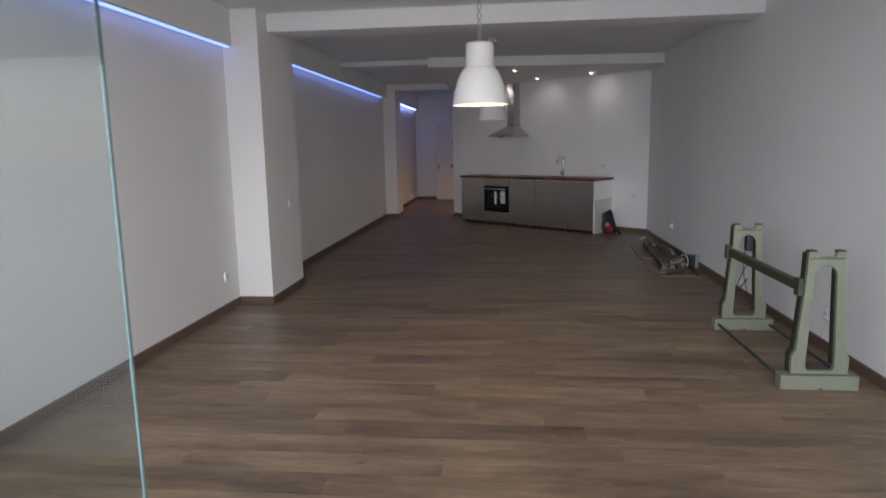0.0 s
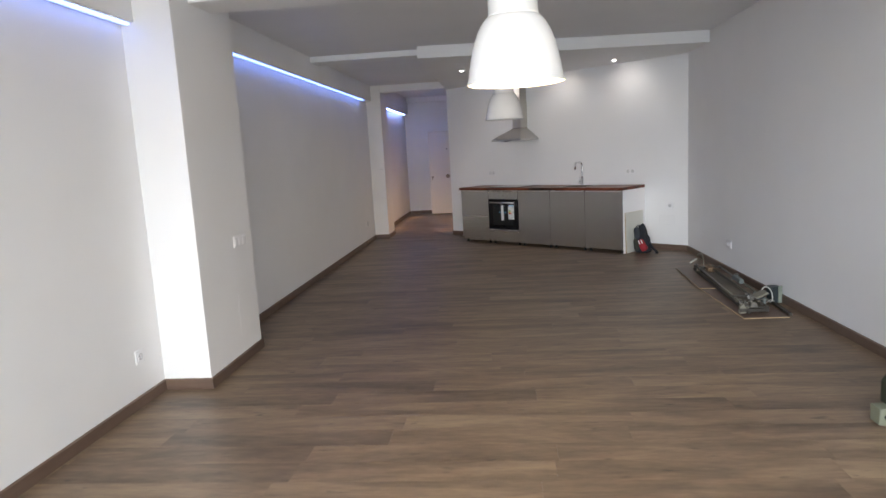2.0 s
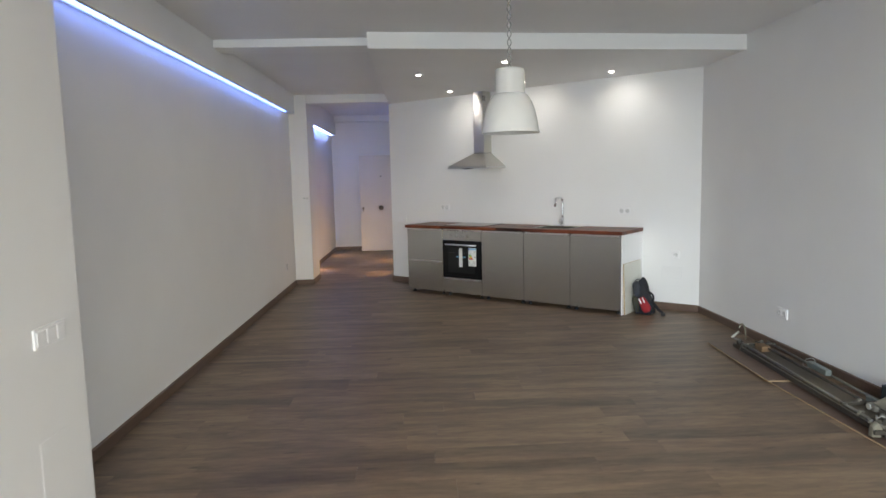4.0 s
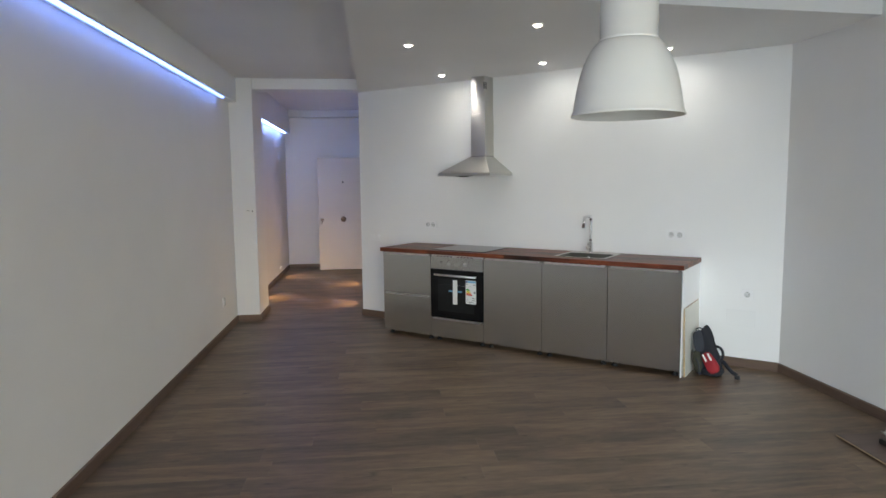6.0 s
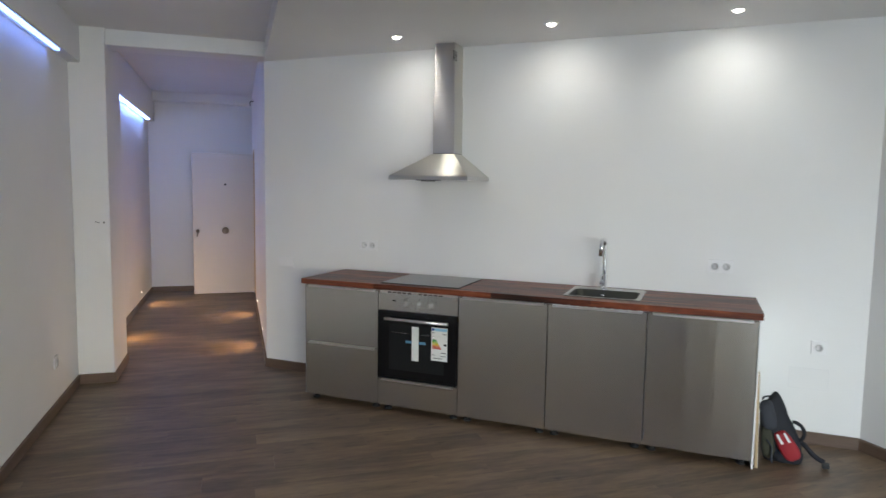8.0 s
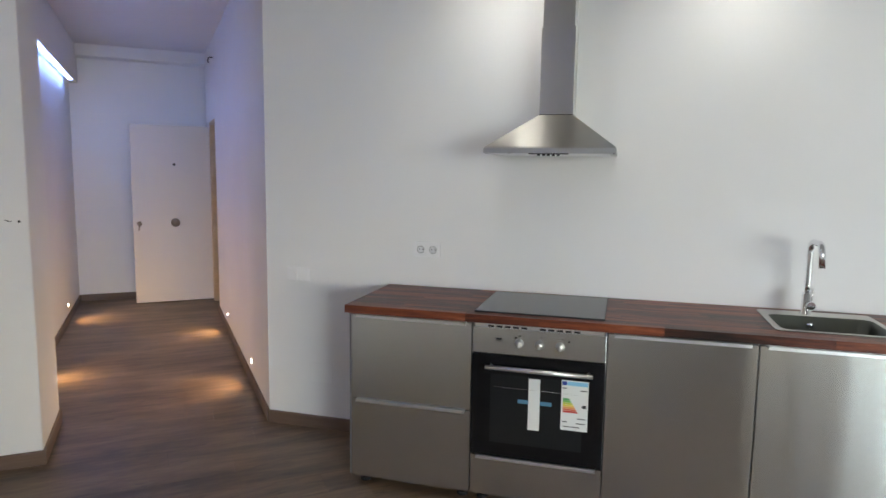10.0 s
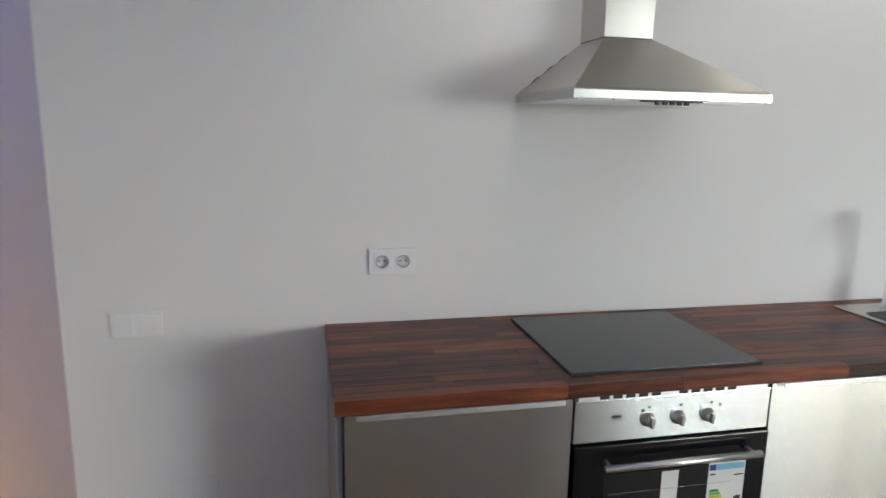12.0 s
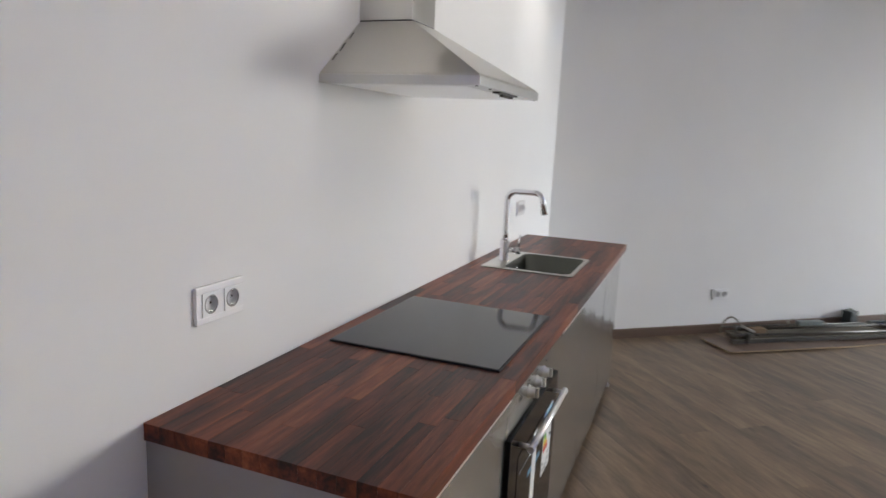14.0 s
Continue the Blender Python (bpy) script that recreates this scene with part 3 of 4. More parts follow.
# ---- lamps of the place ----
def spotlight(x, y, z, master=None):
    if master:
        ob = copy_thing(master, pose(x, y, z))
    else:
        ob = thing("ceiling_spot", pose(x, y, z), "small round white recessed ceiling spot, lit", "ceiling light", "kitchen ceiling spots")
        part("ring", lathe([(0.030, 0.0), (0.043, 0.0), (0.043, -0.004), (0.034, -0.006), (0.030, -0.002)], 32), white_plastic, ob)
        part("lens", lathe([(0.0, -0.017), (0.012, -0.016), (0.022, -0.012), (0.028, -0.006), (0.031, -0.001)], 24), spot_glow, ob)
    # those by the wall are tilted towards it
    near = (x - KL.x) * -kn[0] + (y - KL.y) * -kn[1] > -0.8
    aim = (x - 0.8 * kn[0], y - 0.8 * kn[1], z - 1.03) if near else (x, y, 0)
    lamp("spot_beam", "SPOT", look((x, y, z - 0.03), aim), 6.8 if near else 7, (1.0, 0.94, 0.84), cone=radians(125), blend=1.0, soft=0.05)
    return ob


SPOTS = ((1.55, 4.20), (1.955, 5.57), (2.385, 3.50), (2.788, 4.86), (3.638, 4.19))
sp = None
for x, y in SPOTS:
    got = spotlight(x, y, HK, sp)
    sp = sp or got


def light_strip(y0, y1, z, light=led_blue):
    ob = thing("light_strip", pose(X0, 0, z), "blue-white light strip in an aluminium profile under the ledge", "light strip", "light strips along the wall")
    part("profile", box(0.004, 0.088, y0, y1, -0.012, -0.001, 0.002), alu, ob)
    part("diffuser", box(0.050, 0.082, y0 + 0.01, y1 - 0.01, -0.024, -0.0125, 0.003), light, ob)


light_strip(Y0 + 0.05, -0.97, 2.455)
light_strip(0.02, 6.15, 2.505)
light_strip(7.45, 10.9, 2.505, led_corridor)


def floor_light(x, y, side, master=None):
    ob = thing("wall_light", pose(x, y, 0.168, 0, 0, 0 if side > 0 else 180), "tiny round lit marker light above the skirting", "wall light", "corridor marker lights")
    part("bezel", lathe([(0.017, 0.001), (0.023, 0.001), (0.023, 0.004), (0.017, 0.005)], 20), chrome, ob).matrix_basis = Matrix.Rotation(radians(90), 4, "Y")
    part("lens", lathe([(0.0, 0.006), (0.010, 0.005), (0.018, 0.003)], 20), floor_glow, ob).matrix_basis = Matrix.Rotation(radians(90), 4, "Y")
    lamp("marker_beam", "SPOT", look((x + side * 0.02, y, 0.168), (x + side * 1.0, y, 0.08)), 13, (1.0, 0.61, 0.30), cone=radians(150), blend=1.0, soft=0.01)


floor_light(X0, 10.3, 1)
floor_light(X0, 8.25, 1)
floor_light(XC, 7.64, -1)
floor_light(XC, 9.30, -1)


def pendant(x, y, z, lit):
    p = thing("pendant_lamp", pose(x, y, z), "large white enamel pendant lamp on a twisted cord" + (", lit" if lit else ", switched off"), "pendant lamp", "pendant lamps")
    Q = 0.828
    out = [(r * Q, z_ * Q) for r, z_ in [(0.220, 0.0), (0.223, 0.004), (0.220, 0.010), (0.214, 0.022), (0.209, 0.06), (0.198, 0.12), (0.183, 0.18), (0.162, 0.232), (0.142, 0.266), (0.127, 0.284), (0.118, 0.291), (0.1135, 0.2925), (0.1155, 0.296), (0.1155, 0.301), (0.112, 0.304), (0.111, 0.45), (0.108, 0.468), (0.098, 0.478), (0.03, 0.482), (0.02, 0.484)]]
    bm = lathe(out + [(0.0, 0.484 * Q)], 64)
    shade = part("shade", bm, white_enamel, p)
    part("inside", lathe([(0.0, 0.46 * Q)] + [(r * Q, z_ * Q) for r, z_ in [(0.104, 0.46), (0.107, 0.30), (0.120, 0.280), (0.155, 0.230), (0.176, 0.178), (0.193, 0.118), (0.204, 0.058), (0.210, 0.018), (0.220, 0.001)]], 64), white_enamel, p)
    rng = [(0.012 * math.cos(k * 0.8), 0.012 * math.sin(k * 0.8), 0.484 * Q + (H - z - 0.05 - 0.484 * Q) * k / 40) for k in range(41)]
    cord = pipe(rng, 0.0035, seg=6)
    pipe([(-a, -b, c) for a, b, c in rng], 0.0035, cord, seg=6)
    part("cord", cord, cord_grey, p)
    part("canopy", lathe([(0.0, H - z - 0.055), (0.04, H - z - 0.055), (0.058, H - z - 0.045), (0.06, H - z - 0.001), (0.0, H - z - 0.001)], 32), white_enamel, p)
    part("socket", lathe([(0.0, 0.388), (0.022, 0.388), (0.022, 0.30), (0.0, 0.30)], 20), white_plastic, p)
    part("bulb", lathe([(0.013, 0.30), (0.014, 0.29), (0.027, 0.262), (0.034, 0.23), (0.030, 0.205), (0.016, 0.188), (0.0, 0.184)], 24), bulb_glow if lit else white_plastic, p)
    if lit:
        lamp("pendant_bulb", "POINT", pose(x, y, z + 0.15), 20, (1.0, 0.76, 0.45), soft=0.04)


pendant(2.118, -2.53, 1.765, True)
pendant(2.10, 1.215, 1.80, False)

# ---- entrance door in the corridor ----
def entrance_door():
    d = thing("door_1", pose(1.14, 11.03, 0.0, 0, 0, 180), "pale pink-white flush entrance door, standing open", "door", "", "structure")
    part("leaf", box(0.0, 0.87, 0.0, 0.045, 0.012, 2.05, 0.002), door_paint, d)
    part("door_edge", box(-0.006, -0.001, 0.0, 0.045, 0.012, 2.05), pine, d, "bare yellow wood hinge edge")
    yy = 0.045
    def disc(name, x, z, prof, mat):
        part(name, lathe(prof, 28), mat, d).matrix_basis = Matrix.Translation((x, yy, z)) @ Matrix.Rotation(radians(-90), 4, "X")
    brass = Mat("worn_metal", 0.3, 1.0, (0.35, 0.30, 0.25)).m
    disc("knob", 0.425, 0.937, [(0.05, 0.0), (0.05, 0.006), (0.02, 0.012), (0.018, 0.04), (0.032, 0.05), (0.034, 0.062), (0.022, 0.072), (0.0, 0.074)], brass)
    disc("peephole", 0.42, 1.607, [(0.015, 0.0), (0.015, 0.004), (0.0, 0.006)], dark_hole)
    disc("lock", 0.805, 0.93, [(0.027, 0.0), (0.027, 0.008), (0.0, 0.012)], brass)
    part("lever_handle", tube((0.805, yy + 0.01, 0.92), (0.813, yy + 0.035, 0.855), 0.008), brass, d)
    for z in (0.25, 1.03, 1.85):
        part("hinge", tube((-0.010, 0.048, z - 0.05), (-0.010, 0.048, z + 0.05), 0.008), brass, d)
    fr = box(1.113, 1.305, 10.875, 10.98, 0, 2.065, 0.002)
    box(1.113, 1.305, DY0 + 0.002, 10.98, 2.065, 2.098, 0.002, fr)
    setting("trim_door", fr, pine, "yellow pine frame in the entrance doorway", "door frame")


entrance_door()

# ---- sockets and switches ----
def socket_plate(m, count, label, group="white wall sockets"):
    """A socket plate in the x-z plane of m, facing -y."""
    p = thing("wall_socket", m, label, "socket", group)
    w = 0.087 + 0.071 * (count - 1)
    frame_bm = box(-w / 2, w / 2, -0.010, 0.0, 0.0265, 0.044, 0.003)
    box(-w / 2, w / 2, -0.010, 0.0, -0.044, -0.0265, 0.003, frame_bm)
    for k in range(count + 1):
        x = (k - count / 2) * 0.071
        e = 0.0081 if k in (0, count) else 0.0
        x += -e if k == 0 else e
        h = 0.0138 if k in (0, count) else 0.0088
        inner = 0.0065 if k in (0, count) else 0.0
        box(max(-w / 2, x - h - inner), min(w / 2, x + h + inner), -0.0095, 0.0, -0.0275, 0.0275, 0.001, frame_bm)
    part("plate", frame_bm, white_plastic, p)
    for k in range(count):
        x = (k - (count - 1) / 2) * 0.071
        bm = bmesh.new()
        rings = [[], [], []]
        for j in range(32):
            t = 2 * math.pi * j / 32
            c, d = math.cos(t), math.sin(t)
            q = 0.0275 / max(abs(c), abs(d))
            rings[0].append(bm.verts.new((x + q * c, -0.006, q * d)))
            rings[1].append(bm.verts.new((x + q * c * 0.97, -0.0125, q * d * 0.97)))
            rings[2].append(bm.verts.new((x + 0.0205 * c, -0.0125, 0.0205 * d)))
        for u, v in zip(rings, rings[1:]):
            for j in range(32):
                bm.faces.new((u[j], u[(j + 1) % 32], v[(j + 1) % 32], v[j]))
        ins = part("insert", bm, white_plastic, p)
        ring = lathe([(0.0206, 0.0125), (0.0195, 0.0115), (0.0190, 0.001), (0.0, 0.001)], 32)
        for v in ring.verts:
            v.co = Vector((x + v.co.x, -v.co.z, v.co.y))
        part("well", ring, well_plastic, ins)
        # grey ring added round the well to draw its shadow outline
        shadow_ring = lathe([(0.0218, 0.0124), (0.0218, 0.0131), (0.0192, 0.0131), (0.0192, 0.0112)], 32)
        for v in shadow_ring.verts:
            v.co = Vector((x + v.co.x, -v.co.z, v.co.y))
        part("shadow_ring", shadow_ring, cord_grey, ins, "thin grey ring drawn as the well's shadow")
        for dx in (-0.0095, 0.0095):
            part("pin_hole", box(x + dx - 0.0028, x + dx + 0.0028, -0.0018, -0.0005, -0.0028, 0.0028, 0.0004), dark_hole, ins)
        for dz in (-0.0165, 0.0165):
            part("earth_clip", box(x - 0.003, x + 0.003, -0.011, -0.001, dz - 0.0012, dz + 0.0012, 0.0004), chrome, ins)
    return p


def switch_plate(m, count, label):
    p = thing("light_switch", m, label, "switch", "white wall switches")
    w = 0.081 + 0.071 * (count - 1)
    part("plate", box(-w / 2, w / 2, -0.009, 0.0, -0.041, 0.041, 0.004), white_plastic, p)
    for k in range(count):
        x = (k - (count - 1) / 2) * 0.071
        part("rocker", box(x - 0.029, x + 0.029, -0.0125, -0.0085, -0.029, 0.029, 0.002), white_plastic, p)
    return p


def blank_plate(m, w, h, label):
    p = thing("cover_plate", m, label, "cover plate", "flush cover plates")
    part("plate", box(-w / 2, w / 2, -0.0014, -0.0006, -h / 2, h / 2, 0.0003), wall_paint, p)
    part("gap", box(-w / 2 - 0.0015, w / 2 + 0.0015, -0.0006, 0.0, -h / 2 - 0.0015, h / 2 + 0.0015), well_plastic, p)


def on_west(x, y, z):
    return pose(x, y, z, 0, 0, 90)


def on_east(y, z):
    return pose(X1, y, z, 0, 0, -90)


socket_plate(kit(1.013, 0, 1.124), 2, "white double wall socket above the worktop")
socket_plate(kit(3.637, 0, 1.105), 2, "white double wall socket near the worktop's end")
socket_plate(kit(4.232, 0, 0.624), 1, "white single wall socket low on the kitchen wall")
socket_plate(on_west(X0, -1.21, 0.325), 1, "white single socket low on the wall")
socket_plate(on_west(X0, 6.05, 0.35), 1, "white single socket low on the wall")
socket_plate(on_east(2.36, 0.33), 2, "white double socket above the skirting")
socket_plate(on_east(-2.25, 0.255), 3, "white triple socket behind the green stand")
switch_plate(on_west(0.0, -0.25, 0.935), 3, "white triple light switch on the pillar")
blank_plate(on_west(0.0, -0.275, 0.37), 0.2, 0.31, "flush white cover plate low on the pillar")
blank_plate(kit(4.186, 0, 0.418), 0.22, 0.13, "flush white cover plate on the kitchen wall")
switch_plate(kit(0.212, 0, 0.943), 2, "white double light switch on the kitchen wall")
blank_plate(kit(0.352, 0, 0.342), 0.145, 0.12, "flush white cover plate low beside the cabinets")

def wall_hook(y, z):
    k = thing("wall_hook", pose(XC, y, z), "small dark metal hook high on the corridor wall", "hook")
    part("hook", pipe([(0, 0, 0), (-0.03, 0, 0), (-0.045, 0, -0.01), (-0.05, 0, -0.03), (-0.045, 0, -0.06)], 0.006, seg=8), black_plastic, k)


wall_hook(10.2, 2.72)


def bent_nail():
    """Two nails stuck in the pillar, one of them bent over."""
    k = thing("bent_nail", pose(-0.170, 6.70, 1.286), "thin dark bent nail stuck in the white pillar", "nail", "nails in the pillar")
    part("shank", pipe([(0.014, 0.0, -0.004), (0.010, -0.006, -0.004), (0.0, -0.008, -0.002), (-0.012, -0.009, 0.003)], 0.0022, seg=8), black_plastic, k)
    k = thing("nail", pose(-0.122, 6.70, 1.282), "small dark nail head in the white pillar", "nail", "nails in the pillar")
    part("shank", tube((0, 0.001, 0), (0, -0.010, 0), 0.0025, seg=8), black_plastic, k)
    part("nail_head", tube((0, -0.010, 0), (0, -0.013, 0), 0.0065, seg=12), black_plastic, k)


bent_nail()

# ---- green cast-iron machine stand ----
# dark green of the rods; on flanges and ribs it also carries shade
rod_shade_green = paint("rod_shade_dark_green", (0.035, 0.045, 0.026), 0.45, 6, 0.4, 0.2)


def machine_stand():
    """Two arched end frames, a cross beam and two floor rods."""
    st = thing("machine_stand", pose(4.172, -2.93, 0.0), "green enamelled cast-iron machine stand with two arched legs", "machine stand")
    outer = [(0.165, 0.088), (0.167, 0.195), (0.143, 0.235), (0.108, 0.70), (0.106, 0.825), (0.056, 0.825), (0.046, 0.795), (0.0, 0.795)]
    arch = [(0.062 * math.sin(radians(a)), 0.678 + 0.07 * math.cos(radians(a))) for a in range(0, 91, 15)]
    inner = arch + [(0.084, 0.14), (0.070, 0.112), (0.0, 0.112)]

    def frame_end(y0):
        for side in (1, -1):
            half = outer + inner
            pts = [(side * u, z) for u, z in half] + [(0.0, 0.088)]
            part("leg", prism(pts, y0 - 0.022, y0 + 0.010, bev=0.003), cast_green, st)
            # darker casting edge, deepened by the shade of sides turned from the light
            flange = [(side * u, z) for u, z in ((0.168, 0.09), (0.170, 0.20), (0.146, 0.24), (0.111, 0.70), (0.109, 0.815), (0.098, 0.815), (0.100, 0.70), (0.132, 0.24), (0.154, 0.20), (0.154, 0.09))]
            part("flange", prism(flange, y0 + 0.006, y0 + 0.064, bev=0.002), rod_shade_green, st)
            # the shadow inside the arch is put into this rib's dark green
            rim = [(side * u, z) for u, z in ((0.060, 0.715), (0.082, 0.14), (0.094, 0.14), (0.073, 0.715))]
            part("inner_rib", prism(rim, y0 + 0.010, y0 + 0.056, bev=0.002), rod_shade_green, st)
            part("pad", box(side * 0.082 - 0.024, side * 0.082 + 0.024, y0 - 0.018, y0 + 0.034, 0.816, 0.832, 0.003), rod_shade_green, st)
        # thin dark strip that draws the shaded recess below the top
        part("top_rib", box(-0.098, 0.098, y0 - 0.0245, y0 + 0.02, 0.783, 0.789, 0.002), rod_shade_green, st)
        part("foot_seam", box(-0.160, 0.160, y0 - 0.0235, y0 + 0.02, 0.086, 0.093, 0.001), rod_shade_green, st)
        part("foot_bar", box(-0.228, 0.222, y0 - 0.045, y0 + 0.045, 0.0, 0.088, 0.006), cast_green, st)
        part("bolt", tube((0.0, y0 - 0.052, 0.012), (0.0, y0 - 0.045, 0.012), 0.009, seg=6), chrome, st)
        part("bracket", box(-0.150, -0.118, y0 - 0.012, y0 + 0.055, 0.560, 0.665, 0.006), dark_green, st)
    frame_end(0.0)
    frame_end(1.28)
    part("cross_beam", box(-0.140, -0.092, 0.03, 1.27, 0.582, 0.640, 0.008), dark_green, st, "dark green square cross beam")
    for x in (-0.195, 0.195):
        part("rod", tube((x, 0.03, 0.045), (x, 1.25, 0.045), 0.011), rod_shade_green, st)
    box_ = part("switch_box", box(-0.012, 0.046, 1.25, 1.32, 0.62, 0.74, 0.020), black_plastic, st, "black switch box with a loose cable")
    pts = [(0.02 - 0.09 * math.sin(k / 12 * 3.0), 1.25, 0.57 - 0.24 * math.sin(k / 12 * 2.4)) for k in range(13)]
    part("cable", pipe(pts, 0.004, seg=8), black_plastic, box_)
    pts = [(0.015 - 0.05 * math.sin(k / 12 * 3.0), 1.24, 0.70 - 0.40 * (k / 12) ** 1.4) for k in range(13)]
    part("cable", pipe(pts, 0.003, seg=8), black_plastic, box_)
    st.scale = (1.0, 1.0, 1.025)


machine_stand()

# ---- tile cutter and offcuts on the floor ----
worn_steel = paint("worn_steel", (0.20, 0.19, 0.165), 0.45, 6, 0.75, 0.4)
rail_steel = paint("dark_rail_steel", (0.17, 0.16, 0.135), 0.32, 6, 0.6, 0.3)
pale_plastic = paint("pale_plastic", (0.50, 0.50, 0.46), 0.5, 6, 0.3, 0.1)
dusty_dark = paint("dusty_dark_metal", (0.055, 0.047, 0.036), 0.6, 4, 0.6, 0.4)
dust = paint("dusty_table", (0.145, 0.122, 0.088), 0.7, 5, 0.55, 0.4)
cream_paint = paint("worn_cream_paint", (0.24, 0.225, 0.175), 0.55, 6, 0.45, 0.2)
grey_paint = paint("grey_green_paint", (0.20, 0.23, 0.22), 0.5, 6, 0.3, 0.2)
edge_board = paint("fibreboard_edge", (0.50, 0.37, 0.22), 0.8, 8, 0.2, 0.2)
brown_card = paint("brown_block", (0.24, 0.15, 0.08), 0.8, 6, 0.3, 0.2)


def offcut(x, y, w, l, turn, z=0.001):
    b = thing("board_offcut", pose(x, y, z, 0, 0, turn), "brown laminate board offcut with a pale edge on the floor", "board", "laminate offcuts")
    part("core", box(-w / 2, w / 2, -l / 2, l / 2, 0, 0.007, 0.0005), edge_board, b)
    face = part("face", box(-w / 2 + 0.001, w / 2 - 0.001, -l / 2 + 0.001, l / 2 - 0.001, 0.007, 0.0085), skirt_wood, b)


offcut(4.205, 1.06, 0.365, 1.28, 0.5)
offcut(4.195, 2.10, 0.33, 1.10, -3.0, 0.0105)


def tile_cutter():
    c = thing("tile_cutter", pose(4.16, 1.5, 0.02, 0, 0, -3.5), "worn steel tile cutter lying on laminate offcuts", "tile cutter")
    part("table", box(0.03, 0.17, -0.93, 0.93, 0.012, 0.045, 0.004), dust, c)
    part("front_rail", tube((0.0, -0.98, 0.052), (0.0, 1.0, 0.070), 0.009, seg=14), rail_steel, c)
    part("edge_strip", box(-0.004, 0.002, -0.98, 0.98, 0.0305, 0.036, 0.001), cream_paint, c, "pale worn edge strip")
    part("edge_strip", box(0.168, 0.174, -0.93, 0.93, 0.0455, 0.052, 0.001), cream_paint, c, "pale worn edge strip")
    part("front_bar", box(-0.012, 0.012, -1.0, 1.0, 0.0, 0.030, 0.003), dusty_dark, c)
    part("rear_rail", tube((0.24, -0.78, 0.05), (0.24, 0.90, 0.06), 0.009, seg=14), rail_steel, c)
    part("middle_rail", tube((0.12, -0.95, 0.07), (0.12, 0.85, 0.075), 0.010, seg=12), dusty_dark, c)
    for y in (-0.92, 0.86):
        part("end_block", box(-0.02, 0.18, y - 0.018, y + 0.018, 0.0, 0.048, 0.006), dusty_dark, c)
        part("clamp", box(-0.032, 0.012, y - 0.018, y + 0.028, 0.048, 0.082, 0.009), dusty_dark, c)
        part("clamp_screw", tube((-0.012, y, 0.02), (-0.012, y, 0.105), 0.006, seg=10), worn_steel, c)
    part("carriage", box(0.085, 0.15, -0.75, -0.66, 0.055, 0.092, 0.012), worn_steel, c)
    part("carriage_wheel", tube((0.085, -0.70, 0.075), (0.078, -0.70, 0.075), 0.018, seg=14), pale_plastic, c)
    arc = [(0.20 + 0.05 * math.cos(radians(a)), -0.80 + 0.02 * math.sin(radians(a)), 0.10 + 0.085 * math.sin(radians(a))) for a in range(-30, 150, 15)]
    part("handle", pipe(arc, 0.0055, seg=10), pale_plastic, c, "pale curved handle")
    arc = [(0.05 + 0.06 * math.cos(radians(a)), 0.98 + 0.05 * math.cos(radians(a)), 0.05 + 0.15 * math.sin(radians(a))) for a in range(0, 140, 14)]
    part("lever", pipe(arc, 0.006, seg=10), cream_paint, c)
    part("lever_grip", tube((0.005, 0.93, 0.145), (-0.075, 0.87, 0.115), 0.010, seg=12), pale_plastic, c)
    part("block", box(0.06, 0.135, 0.63, 0.75, 0.046, 0.092, 0.010), brown_card, c, "brown block on the table")
    part("scoring_arm", box(0.19, 0.235, -0.05, 0.20, 0.055, 0.10, 0.01), grey_paint, c)
    arc = [(0.22 + 0.03 * math.sin(radians(a)), 0.22 + 0.06 * math.cos(radians(a)), 0.075 + 0.03 * math.sin(radians(a))) for a in range(0, 340, 20)]
    part("wire_loop", pipe(arc, 0.004, seg=8), pale_plastic, c)
    # loose clamps, nuts and brackets about the near end
    part("bracket", prism([(-0.075, 0.0), (-0.02, 0.0), (-0.015, 0.045), (-0.04, 0.085), (-0.07, 0.06)], -0.985, -0.945, bev=0.004), cream_paint, c, "worn cream bracket")
    part("bracket", prism([(0.02, 0.045), (0.085, 0.045), (0.075, 0.085), (0.035, 0.095)], -0.955, -0.915, bev=0.004), worn_steel, c)
    for k, (x, y, turn) in enumerate(((-0.03, -0.80, 20), (0.03, -0.90, -35), (0.13, -0.88, 15), (0.19, -0.93, -10))):
        strip = part("clip", prism([(-0.03, 0.0), (0.0, 0.022), (0.03, 0.016), (0.03, 0.012), (0.0, 0.017), (-0.03, -0.004)], -0.008, 0.008, bev=0.001), pale_plastic if k % 2 else cream_paint, c, "worn pale clip")
        strip.matrix_basis = pose(x, y, 0.066 + 0.006 * k, 0, 0, turn)
    part("side_plate", box(0.175, 0.20, -0.80, -0.52, 0.03, 0.085, 0.004), grey_paint, c)
    part("top_plate", prism([(0.10, 0.10), (0.20, 0.145), (0.215, 0.135), (0.12, 0.085)], -0.83, -0.70, bev=0.003), cream_paint, c, "tilted cream plate")
    for k, (x, y) in enumerate(((-0.045, -0.915), (0.06, -0.86), (0.01, 0.90), (0.16, 0.84), (0.10, -0.58))):
        part("nut", tube((x, y, 0.06), (x, y, 0.082 + 0.008 * (k % 2)), 0.013, seg=6), worn_steel, c)
    part("crossbar", box(-0.03, 0.25, 0.78, 0.80, 0.062, 0.078, 0.003), dusty_dark, c)
    part("crossbar", box(-0.03, 0.25, -0.62, -0.60, 0.058, 0.074, 0.003), dusty_dark, c)
    for y in (-0.985, -0.99):
        part("stop_bar", box(-0.02 + (y + 0.985) * 10, 0.12, y - 0.012, y + 0.006, 0.02, 0.045, 0.003), dusty_dark, c)


